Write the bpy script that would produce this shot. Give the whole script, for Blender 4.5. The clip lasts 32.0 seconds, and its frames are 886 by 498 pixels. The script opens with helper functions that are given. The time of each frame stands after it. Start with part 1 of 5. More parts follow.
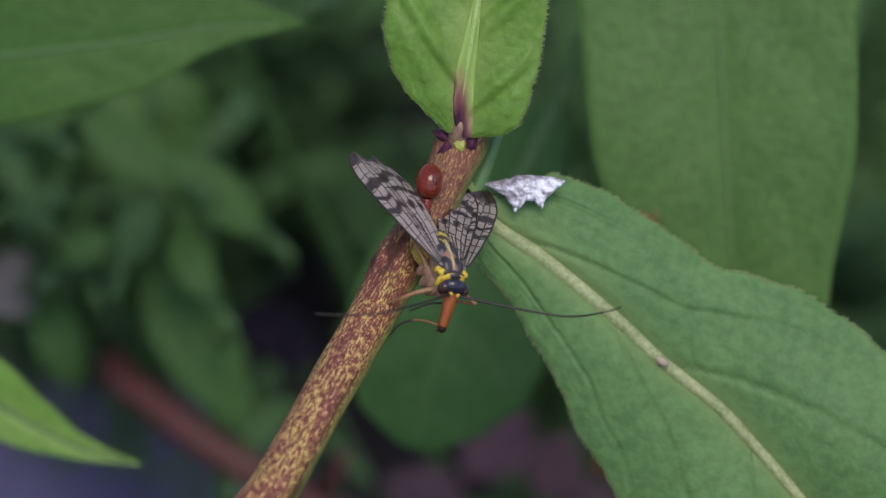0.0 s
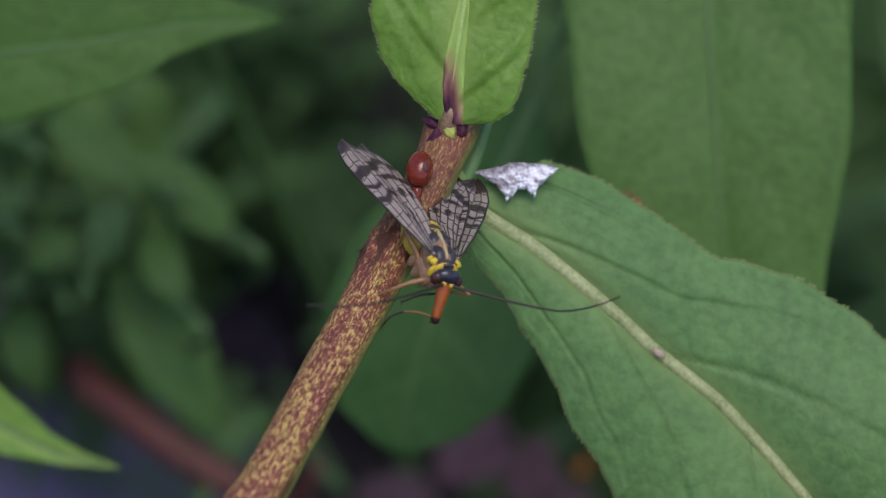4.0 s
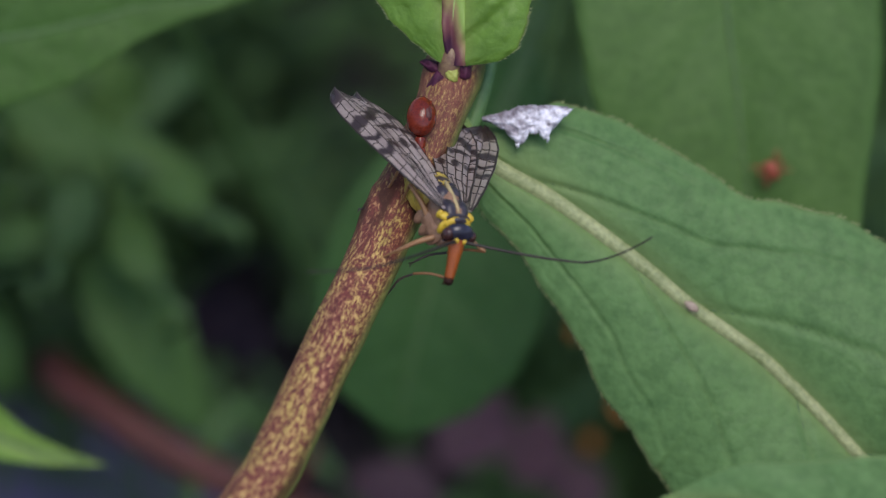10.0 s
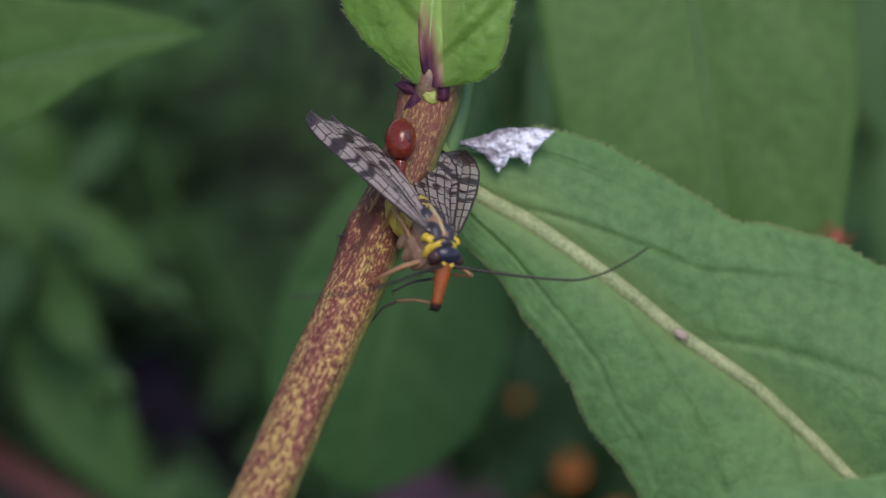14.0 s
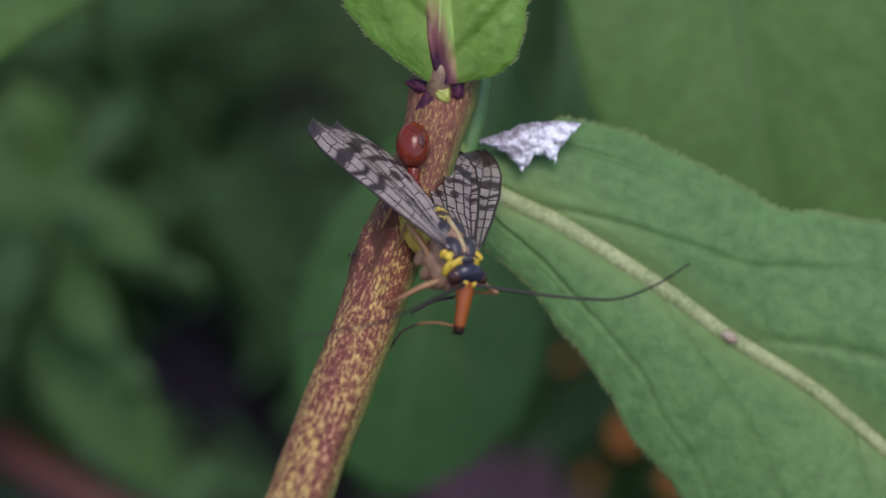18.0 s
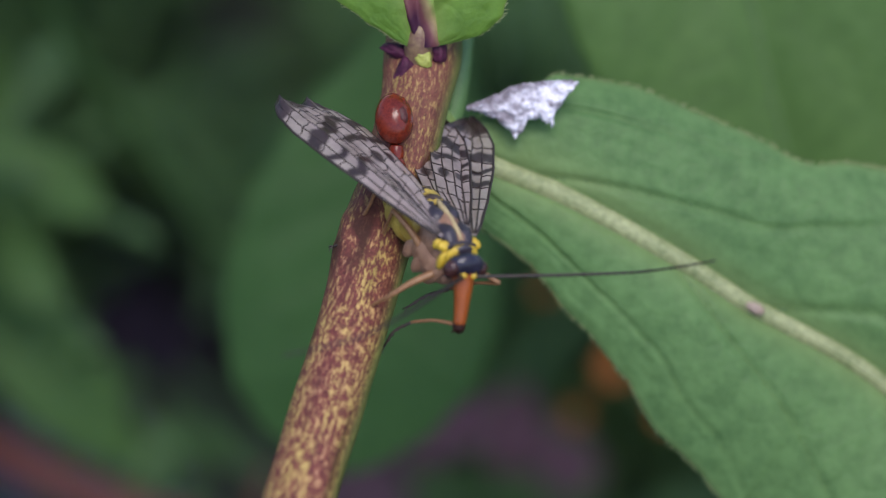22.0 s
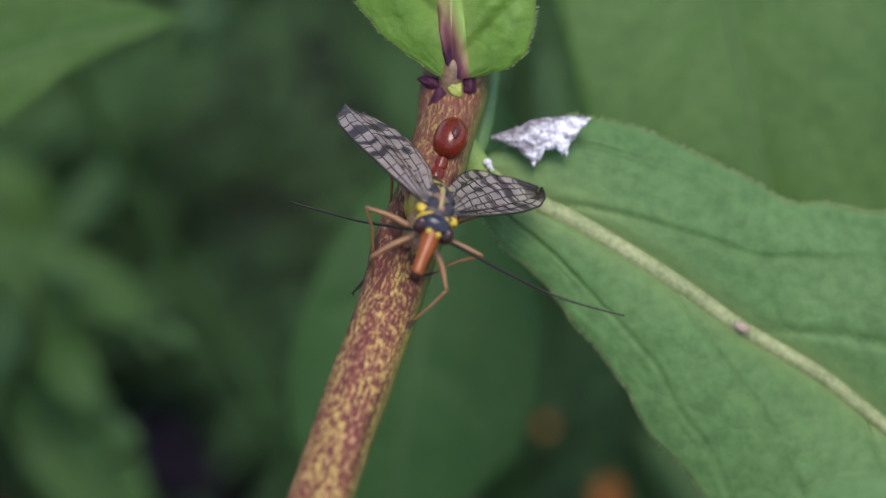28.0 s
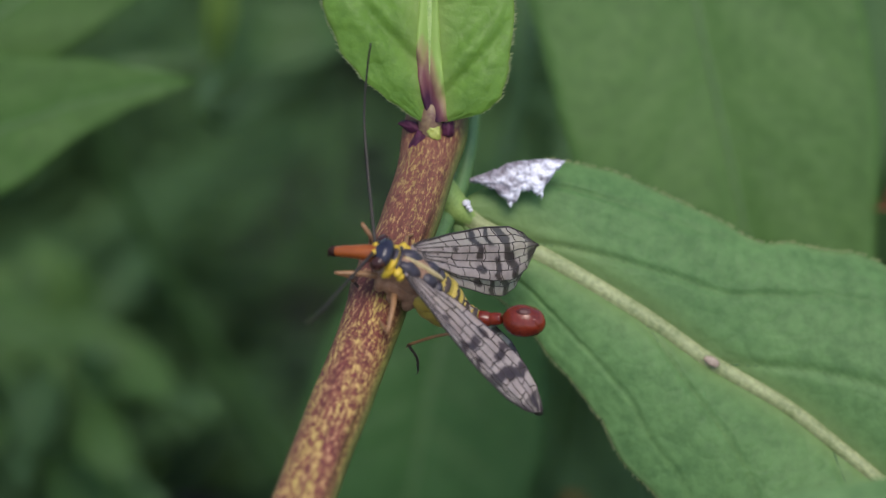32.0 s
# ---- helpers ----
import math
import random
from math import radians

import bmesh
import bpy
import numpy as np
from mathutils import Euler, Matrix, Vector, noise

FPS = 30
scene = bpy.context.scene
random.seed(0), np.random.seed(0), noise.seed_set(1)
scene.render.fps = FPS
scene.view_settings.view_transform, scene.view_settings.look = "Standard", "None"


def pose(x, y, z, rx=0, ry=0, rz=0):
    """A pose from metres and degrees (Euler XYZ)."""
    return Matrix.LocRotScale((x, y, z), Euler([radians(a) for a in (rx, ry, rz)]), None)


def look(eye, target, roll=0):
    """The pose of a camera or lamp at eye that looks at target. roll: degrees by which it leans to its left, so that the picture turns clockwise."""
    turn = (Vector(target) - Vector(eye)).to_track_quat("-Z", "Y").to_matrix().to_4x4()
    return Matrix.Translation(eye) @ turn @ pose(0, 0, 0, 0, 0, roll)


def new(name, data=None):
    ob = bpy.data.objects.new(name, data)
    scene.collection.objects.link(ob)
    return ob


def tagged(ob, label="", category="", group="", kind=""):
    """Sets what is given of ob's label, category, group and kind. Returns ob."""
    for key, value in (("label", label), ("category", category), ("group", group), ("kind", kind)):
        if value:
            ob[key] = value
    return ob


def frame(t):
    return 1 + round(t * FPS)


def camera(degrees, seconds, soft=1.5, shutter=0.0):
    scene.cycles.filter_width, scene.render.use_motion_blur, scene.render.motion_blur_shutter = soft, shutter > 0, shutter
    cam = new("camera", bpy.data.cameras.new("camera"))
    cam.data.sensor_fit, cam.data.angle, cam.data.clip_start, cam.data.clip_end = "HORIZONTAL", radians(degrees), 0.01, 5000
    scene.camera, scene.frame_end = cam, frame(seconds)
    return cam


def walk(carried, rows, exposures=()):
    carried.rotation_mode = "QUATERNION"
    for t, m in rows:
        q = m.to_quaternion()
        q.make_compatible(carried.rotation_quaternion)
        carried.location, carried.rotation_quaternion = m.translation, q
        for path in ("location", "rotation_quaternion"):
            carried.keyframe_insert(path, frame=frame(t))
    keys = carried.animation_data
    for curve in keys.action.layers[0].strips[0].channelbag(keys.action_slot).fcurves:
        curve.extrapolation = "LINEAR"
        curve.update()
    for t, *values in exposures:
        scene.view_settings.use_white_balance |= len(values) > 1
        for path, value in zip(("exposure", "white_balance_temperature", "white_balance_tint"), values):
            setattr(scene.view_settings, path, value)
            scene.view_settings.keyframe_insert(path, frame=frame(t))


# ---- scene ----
# ---- camera ----
PATH = [
    (0.0, pose(0.01566, -0.23646, 0.42676, 49.136, -2.549, 6.073)),
    (0.5, pose(0.01034, -0.23437, 0.42656, 48.996, -3.007, 5.326)),
    (1.0, pose(0.01158, -0.23284, 0.42578, 48.897, -2.862, 5.501)),
    (1.5, pose(0.01160, -0.22440, 0.42160, 48.599, -2.508, 5.311)),
    (2.0, pose(0.01596, -0.22054, 0.42193, 48.155, -2.042, 5.752)),
    (2.5, pose(0.01678, -0.22753, 0.41829, 49.261, -2.078, 5.839)),
    (3.0, pose(0.01392, -0.22741, 0.41828, 49.175, -2.317, 5.439)),
    (3.5, pose(0.01312, -0.23346, 0.41843, 49.611, -2.555, 5.344)),
    (5.5, pose(0.00128, -0.22077, 0.41870, 48.491, -3.359, 3.165)),
    (6.0, pose(0.00439, -0.21796, 0.42645, 47.214, -3.261, 3.934)),
    (6.5, pose(0.00478, -0.21970, 0.42638, 47.270, -3.338, 3.958)),
    (7.0, pose(0.00552, -0.22326, 0.42312, 47.883, -2.601, 3.538)),
    (7.5, pose(0.00277, -0.21878, 0.42620, 47.020, -2.116, 2.533)),
    (8.0, pose(0.00425, -0.22234, 0.40826, 49.225, -1.659, 2.692)),
    (8.5, pose(0.00384, -0.21281, 0.40552, 48.427, -1.485, 2.489)),
    (9.0, pose(0.00763, -0.21409, 0.40031, 49.313, -0.894, 2.906)),
    (9.5, pose(0.00348, -0.21586, 0.39419, 50.388, -1.345, 2.176)),
    (10.0, pose(0.00533, -0.21323, 0.39791, 49.581, -1.091, 2.415)),
    (10.5, pose(0.00389, -0.21204, 0.39524, 49.900, -1.188, 1.995)),
    (11.0, pose(0.00448, -0.21143, 0.39380, 50.142, -1.144, 1.995)),
    (11.5, pose(0.00199, -0.21115, 0.39183, 50.510, -1.351, 1.433)),
    (12.0, pose(0.00006, -0.21116, 0.38947, 50.944, -1.514, 0.978)),
    (12.5, pose(-0.00078, -0.21024, 0.38767, 51.211, -1.401, 0.605)),
    (13.0, pose(-0.00013, -0.20978, 0.38858, 51.050, -1.266, 0.652)),
    (13.5, pose(-0.00294, -0.20722, 0.38666, 51.078, -1.695, 0.226)),
    (14.0, pose(-0.00423, -0.21024, 0.38397, 51.867, -1.619, -0.162)),
    (14.5, pose(-0.00273, -0.20978, 0.38493, 51.654, -1.379, 0.087)),
    (16.5, pose(-0.00111, -0.20963, 0.38510, 51.542, -0.811, 0.180)),
    (17.0, pose(-0.00446, -0.20185, 0.38278, 50.955, -0.885, -0.593)),
    (17.5, pose(-0.00593, -0.18739, 0.38042, 49.612, -0.021, -1.595)),
    (18.0, pose(-0.00104, -0.18614, 0.37775, 49.754, 1.174, -1.179)),
    (18.5, pose(-0.00424, -0.17929, 0.37496, 49.224, 1.078, -2.087)),
    (19.0, pose(-0.00081, -0.17793, 0.37516, 48.858, 2.176, -2.072)),
    (19.5, pose(-0.00463, -0.16641, 0.37652, 46.905, 1.661, -3.014)),
    (20.0, pose(-0.00471, -0.16597, 0.37281, 47.406, 1.974, -3.342)),
    (20.5, pose(-0.00301, -0.16783, 0.37381, 47.366, 2.025, -2.880)),
    (21.0, pose(0.00023, -0.16726, 0.37268, 47.357, 3.173, -2.879)),
    (21.5, pose(-0.00413, -0.16330, 0.36919, 47.372, 2.563, -3.765)),
    (22.0, pose(-0.00427, -0.16031, 0.36687, 47.268, 2.800, -4.116)),
    (22.5, pose(-0.00229, -0.15799, 0.36565, 47.067, 3.577, -4.148)),
    (23.0, pose(-0.00375, -0.15969, 0.36485, 47.530, 3.194, -4.260)),
    (23.5, pose(-0.00228, -0.16372, 0.36877, 47.453, 3.147, -3.699)),
    (24.0, pose(-0.00615, -0.16601, 0.36455, 48.733, 2.731, -4.383)),
    (24.5, pose(-0.00822, -0.16837, 0.36413, 49.303, 2.148, -4.355)),
    (25.0, pose(-0.01178, -0.16474, 0.36170, 49.565, 1.843, -4.971)),
    (25.5, pose(-0.01010, -0.16584, 0.36281, 49.649, 2.203, -4.643)),
    (27.5, pose(-0.00797, -0.19768, 0.36769, 52.839, 1.577, -3.064)),
    (28.0, pose(-0.00893, -0.19671, 0.36834, 52.867, 1.260, -3.064)),
    (28.5, pose(-0.00738, -0.19771, 0.36826, 53.116, 1.287, -2.619)),
    (29.0, pose(-0.00784, -0.19808, 0.36642, 53.628, 1.298, -2.697)),
    (29.5, pose(-0.00623, -0.19763, 0.36590, 53.761, 1.696, -2.611)),
    (30.0, pose(-0.00427, -0.19947, 0.36888, 53.476, 1.797, -2.200)),
    (30.5, pose(-0.00451, -0.20104, 0.36738, 54.032, 1.936, -2.389)),
    (31.0, pose(-0.00473, -0.20554, 0.36681, 54.668, 1.890, -2.477)),
    (31.5, pose(0.00057, -0.20956, 0.36626, 55.300, 2.853, -1.793)),
    (32.0, pose(0.00013, -0.21283, 0.36736, 55.648, 2.472, -1.678)),
]
cam = camera(14.0, 32.0, soft=1.25)
cam.data.dof.use_dof = True
cam.data.dof.aperture_fstop = 20.0
walk(cam, PATH, [(0, 0.62, 6550, 12), (7, 0.54, 6480, 13.5), (12, 0.60, 6500, 13), (17, 0.64, 6420, 14.5), (19, 0.68, 6350, 15.5), (23, 0.84, 6280, 15.5), (25.5, 0.88, 6330, 14.5), (28, 0.88, 6600, 11), (32, 0.80, 6650, 10)])

# ---- world and sun: a bright overcast day ----
world = bpy.data.worlds.new("overcast_sky")
scene.world = world
world.use_nodes = True
wt = world.node_tree
sky = wt.nodes.new("ShaderNodeTexSky")
sky.sky_type, sky.sun_disc = "NISHITA", False
sky.sun_elevation, sky.sun_rotation = radians(62), radians(160)
wt.links.new(sky.outputs[0], wt.nodes["Background"].inputs[0])
wt.nodes["Background"].inputs[1].default_value = 0.11
sun = new("sun", bpy.data.lights.new("sun", "SUN"))
sun.data.energy, sun.data.angle, sun.data.color = 1.5, radians(30), (1.0, 0.95, 0.84)
sun.matrix_world = look((0.1, -0.35, 1.0), (0, 0, 0.2))

# ---- working frame of the plant: millimetres, x across, y up the slope, z out of the slope ----
SLOPE = radians(40)
SS, CS = math.sin(SLOPE), math.cos(SLOPE)
HOME = Vector((0, 0, 0.22))
TURN = Matrix(((1, 0, 0), (0, SS, -CS), (0, CS, SS)))


def W(x, y, z):
    return HOME + TURN @ Vector((x, y, z)) * 0.001


def lerp(a, b, t):
    return a + (b - a) * t


def smooth(t):
    t = min(1.0, max(0.0, t))
    return t * t * (3 - 2 * t)


def table(rows, s):
    """Smooth value at s from rows of (s, value)."""
    if s <= rows[0][0]:
        return rows[0][1]
    for (a, va), (b, vb) in zip(rows, rows[1:]):
        if s <= b:
            return lerp(va, vb, smooth((s - a) / (b - a)) * 0.5 + 0.5 * (s - a) / (b - a))
    return rows[-1][1]


def spline(points, n):
    """n + 1 points along a Catmull-Rom curve through points."""
    p = [Vector(q) for q in points]
    p = [p[0] * 2 - p[1]] + p + [p[-1] * 2 - p[-2]]
    k = len(p) - 3
    out = []
    for i in range(n + 1):
        u = i / n * k
        j = min(int(u), k - 1)
        t = u - j
        a, b, c, d = p[j:j + 4]
        out.append(0.5 * (2 * b + (c - a) * t + (2 * a - 5 * b + 4 * c - d) * t * t + (3 * b - a - 3 * c + d) * t ** 3))
    return out


# ---- materials ----
def material(name):
    m = bpy.data.materials.new(name)
    m.use_nodes = True
    nt = m.node_tree
    return m, nt, nt.nodes["Principled BSDF"]


def ramp(nt, fac, stops):
    r = nt.nodes.new("ShaderNodeValToRGB")
    while len(r.color_ramp.elements) < len(stops):
        r.color_ramp.elements.new(0.5)
    for e, (p, c) in zip(r.color_ramp.elements, stops):
        e.position, e.color = p, (*c, 1)
    nt.links.new(fac, r.inputs[0])
    return r.outputs[0]


def noise_tex(nt, scale, detail=4.0, rough=0.6, stretch=None, coord="Object"):
    tc = nt.nodes.new("ShaderNodeTexCoord")
    n = nt.nodes.new("ShaderNodeTexNoise")
    n.inputs["Scale"].default_value, n.inputs["Detail"].default_value, n.inputs["Roughness"].default_value = scale, detail, rough
    src = tc.outputs[coord]
    if stretch:
        mp = nt.nodes.new("ShaderNodeMapping")
        mp.inputs["Scale"].default_value = stretch
        nt.links.new(src, mp.inputs[0])
        src = mp.outputs[0]
    nt.links.new(src, n.inputs["Vector"])
    return n.outputs[0]


def mix(nt, fac, a, b, mode="MIX"):
    m = nt.nodes.new("ShaderNodeMix")
    m.data_type, m.blend_type = "RGBA", mode
    for sock, val in ((m.inputs[0], fac), (m.inputs[6], a), (m.inputs[7], b)):
        if isinstance(val, (int, float)):
            sock.default_value = val
        elif isinstance(val, tuple):
            sock.default_value = (*val, 1)
        else:
            nt.links.new(val, sock)
    return m.outputs[2]


def bump(nt, height, strength, distance):
    b = nt.nodes.new("ShaderNodeBump")
    b.inputs["Strength"].default_value, b.inputs["Distance"].default_value = strength, distance
    nt.links.new(height, b.inputs["Height"])
    return b.outputs[0]


def attribute(nt, name):
    a = nt.nodes.new("ShaderNodeAttribute")
    a.attribute_name = name
    return a.outputs["Fac"]


def plain(name, dark, light, scale, rough=0.5, relief=0.3, metal=0.0, depth=0.00005, spec=0.5, fine=None):
    """Two-scale mottled surface."""
    m, nt, b = material(name)
    n1, n2 = noise_tex(nt, scale, 3.0), noise_tex(nt, scale * 7, 5.0)
    c = ramp(nt, n1, [(0.3, dark), (0.7, light)])
    c = mix(nt, 0.35, c, ramp(nt, n2, [(0.35, tuple(x * 0.55 for x in dark)), (0.65, tuple(min(1, x * 1.15) for x in light))]))
    nt.links.new(c, b.inputs["Base Color"])
    b.inputs["Roughness"].default_value, b.inputs["Metallic"].default_value = rough, metal
    b.inputs["Specular IOR Level"].default_value = spec
    nt.links.new(bump(nt, n2, relief, depth), b.inputs["Normal"])
    return m


def leaf_material(name, dark, light, vein, rough=0.5, through_light=0.22, grain=900.0, spec=0.35):
    """Leaf blade: mottled green, paler along the veins (attribute 'vein'), lets some light through."""
    m, nt, b = material(name)
    n1, n2, n3 = noise_tex(nt, grain * 0.12, 3.0), noise_tex(nt, grain, 4.0), noise_tex(nt, grain * 4.0, 3.0)
    c = ramp(nt, n1, [(0.3, dark), (0.72, light)])
    c = mix(nt, 0.4, c, ramp(nt, n2, [(0.35, tuple(x * 0.75 for x in dark)), (0.65, tuple(x * 1.12 for x in light))]))
    speck = ramp(nt, n3, [(0.66, (0, 0, 0)), (0.74, (1, 1, 1))])
    c = mix(nt, mix(nt, 0.82, speck, (0, 0, 0)), c, tuple(min(1, x * 1.5) for x in light))
    c = mix(nt, attribute(nt, "vein"), c, vein)
    nt.links.new(c, b.inputs["Base Color"])
    b.inputs["Roughness"].default_value = rough
    b.inputs["Specular IOR Level"].default_value = spec
    cells = nt.nodes.new("ShaderNodeTexVoronoi")
    cells.feature = "DISTANCE_TO_EDGE"
    cells.inputs["Scale"].default_value = grain * 0.75
    tc = nt.nodes.new("ShaderNodeTexCoord")
    warp = nt.nodes.new("ShaderNodeVectorMath")
    warp.operation = "ADD"
    nt.links.new(tc.outputs["Object"], warp.inputs[0])
    sway = nt.nodes.new("ShaderNodeVectorMath")
    sway.operation = "SCALE"
    sway.inputs["Scale"].default_value = 0.0012
    nt.links.new(n1, sway.inputs[0])
    nt.links.new(sway.outputs[0], warp.inputs[1])
    nt.links.new(warp.outputs[0], cells.inputs["Vector"])
    net = ramp(nt, cells.outputs["Distance"], [(0.0, (0, 0, 0)), (0.22, (1, 1, 1))])
    nt.links.new(bump(nt, mix(nt, 0.22, n2, net), 0.65, 0.00022), b.inputs["Normal"])
    t = nt.nodes.new("ShaderNodeBsdfTranslucent")
    nt.links.new(mix(nt, 1.0, c, (1.0, 1.0, 0.45), "MULTIPLY"), t.inputs[0])
    s = nt.nodes.new("ShaderNodeMixShader")
    s.inputs[0].default_value = through_light
    nt.links.new(b.outputs[0], s.inputs[1])
    nt.links.new(t.outputs[0], s.inputs[2])
    nt.links.new(s.outputs[0], nt.nodes["Material Output"].inputs[0])
    return m


M_LEAF = leaf_material("hairy_leaf", (0.090, 0.188, 0.067), (0.142, 0.266, 0.097), (0.23, 0.32, 0.125), spec=0.18)
# dark green puts the shade of the creases into the side veins
M_FURROW_SHADE = plain("furrow_shade", (0.048, 0.108, 0.036), (0.075, 0.15, 0.05), 900, 0.6, 0.3)
M_PALE = plain("pale_soil_slab", (0.085, 0.074, 0.155), (0.150, 0.132, 0.250), 90, 0.8, 0.6, depth=0.0006)
M_TOP = leaf_material("young_leaf", (0.105, 0.220, 0.030), (0.165, 0.310, 0.048), (0.30, 0.40, 0.11), through_light=0.28)
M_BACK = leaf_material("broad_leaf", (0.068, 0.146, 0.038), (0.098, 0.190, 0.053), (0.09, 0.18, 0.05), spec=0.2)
# the next three greens are darkened to carry the shade behind the plant
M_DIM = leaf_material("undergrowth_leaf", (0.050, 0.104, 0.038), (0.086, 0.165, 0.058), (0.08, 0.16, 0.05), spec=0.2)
M_MID = leaf_material("half_shaded_green", (0.048, 0.114, 0.023), (0.068, 0.148, 0.031), (0.066, 0.15, 0.035), spec=0.2)
M_SHADE = leaf_material("shaded_green", (0.039, 0.103, 0.028), (0.056, 0.137, 0.038), (0.056, 0.132, 0.04), spec=0.2)
M_RIB = plain("leaf_rib", (0.17, 0.22, 0.085), (0.36, 0.39, 0.20), 420, 0.5, 0.5, depth=0.0002)
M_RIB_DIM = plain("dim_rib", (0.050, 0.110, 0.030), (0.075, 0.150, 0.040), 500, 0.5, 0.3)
M_VEIN = plain("leaf_vein", (0.09, 0.19, 0.065), (0.13, 0.25, 0.085), 900, 0.5, 0.3)
M_TOPRIB = plain("young_rib", (0.20, 0.32, 0.08), (0.29, 0.40, 0.12), 900, 0.5, 0.3)
M_TOPVEIN = plain("young_vein", (0.14, 0.27, 0.045), (0.20, 0.34, 0.07), 900, 0.5, 0.3)
M_BUD = plain("bud_green", (0.26, 0.30, 0.05), (0.40, 0.42, 0.10), 900, 0.5, 0.2)
M_FRINGE = plain("leaf_hair", (0.20, 0.26, 0.10), (0.30, 0.34, 0.15), 900, 0.6, 0.1)
M_PURPLE = plain("purple_node", (0.022, 0.005, 0.018), (0.092, 0.022, 0.052), 600, 0.6, 0.4, spec=0.2)
M_BLUSH = plain("blushed_petiole", (0.13, 0.05, 0.05), (0.27, 0.20, 0.09), 500, 0.45, 0.3)
M_TWIG = plain("red_twig", (0.070, 0.016, 0.014), (0.13, 0.036, 0.028), 250, 0.6, 0.4)


def petiole_material():
    """Pale green flesh, flushed pink and then dark purple by the attribute 'tint'."""
    m, nt, b = material("flushed_petiole")
    n = noise_tex(nt, 1100, 4.0)
    c = ramp(nt, mix(nt, 0.18, attribute(nt, "tint"), n), [(0.10, (0.21, 0.32, 0.075)), (0.35, (0.27, 0.21, 0.10)), (0.62, (0.13, 0.045, 0.052)), (0.88, (0.042, 0.010, 0.030))])
    nt.links.new(c, b.inputs["Base Color"])
    b.inputs["Roughness"].default_value = 0.5
    b.inputs["Specular IOR Level"].default_value = 0.25
    nt.links.new(bump(nt, n, 0.3, 0.00008), b.inputs["Normal"])
    return m


M_PETIOLE = petiole_material()


def dropping_material():
    """Chalk white where it is thick (attribute 'chalk'), grey-brown where it is thin."""
    m, nt, b = material("chalky_dropping")
    n = noise_tex(nt, 2600, 5.0)
    thin = ramp(nt, n, [(0.3, (0.13, 0.11, 0.135)), (0.7, (0.36, 0.33, 0.39))])
    thick = ramp(nt, n, [(0.3, (0.62, 0.61, 0.74)), (0.6, (0.86, 0.85, 0.95))])
    nt.links.new(mix(nt, attribute(nt, "chalk"), thin, thick), b.inputs["Base Color"])
    b.inputs["Roughness"].default_value = 0.75
    nt.links.new(bump(nt, n, 0.5, 0.00012), b.inputs["Normal"])
    return m


M_DROP = dropping_material()
M_ORANGE = plain("orange_petal", (0.27, 0.075, 0.012), (0.45, 0.150, 0.018), 120, 0.6, 0.3)
M_MAUVE = plain("withered_leaf", (0.038, 0.015, 0.026), (0.095, 0.042, 0.062), 90, 0.7, 0.5)
# pale tone of a leaf added to brighten the ground at the left
M_TAN = plain("pale_patch_leaf", (0.16, 0.125, 0.115), (0.27, 0.22, 0.205), 140, 0.8, 0.5)
# near-black colour for the shade deep in an undergrowth gap
M_GAP_SHADE = plain("gap_shade_black", (0.010, 0.008, 0.014), (0.028, 0.021, 0.034), 200, 0.9, 0.4, spec=0.1)
M_PINK = plain("pink_gall", (0.26, 0.18, 0.15), (0.40, 0.32, 0.25), 1500, 0.5, 0.3)


def stem_material():
    """Yellow-green bark under a net of red-brown flecks drawn out along the stem."""
    m, nt, b = material("flecked_stem")
    flecks = noise_tex(nt, 1.0, 6.0, 0.74, (58, 19, 1), "UV")
    broad = noise_tex(nt, 1.0, 2.0, 0.5, (6, 2.2, 1), "UV")
    fine = noise_tex(nt, 5200, 3.0)
    base = ramp(nt, broad, [(0.3, (0.40, 0.32, 0.080)), (0.50, (0.53, 0.36, 0.125)), (0.74, (0.50, 0.24, 0.15))])
    red = ramp(nt, fine, [(0.3, (0.070, 0.017, 0.016)), (0.7, (0.205, 0.056, 0.046))])
    more = nt.nodes.new("ShaderNodeMath")
    more.operation = "MULTIPLY_ADD"
    more.inputs[1].default_value = 0.03
    nt.links.new(attribute(nt, "blush"), more.inputs[0])
    nt.links.new(mix(nt, 0.15, flecks, broad), more.inputs[2])
    cover = ramp(nt, more.outputs[0], [(0.446, (0, 0, 0)), (0.510, (1, 1, 1))])
    c = mix(nt, cover, base, red)
    mauve = ramp(nt, noise_tex(nt, 1.0, 5.0, 0.7, (34, 12, 1), "UV"), [(0.35, (0.105, 0.038, 0.032)), (0.55, (0.215, 0.092, 0.060)), (0.72, (0.36, 0.26, 0.10))])
    upper = nt.nodes.new("ShaderNodeMath")
    upper.operation = "POWER"
    upper.inputs[1].default_value = 2.0
    nt.links.new(attribute(nt, "blush"), upper.inputs[0])
    c = mix(nt, mix(nt, 0.55, upper.outputs[0], (0, 0, 0)), c, mauve)
    c = mix(nt, attribute(nt, "ridge"), c, (0.10, 0.125, 0.032))
    c = mix(nt, attribute(nt, "scar"), c, (0.045, 0.018, 0.012))
    nt.links.new(c, b.inputs["Base Color"])
    b.inputs["Roughness"].default_value = 0.55
    b.inputs["Specular IOR Level"].default_value = 0.25
    nt.links.new(bump(nt, flecks, 0.35, 0.00025), b.inputs["Normal"])
    return m


M_STEM = stem_material()


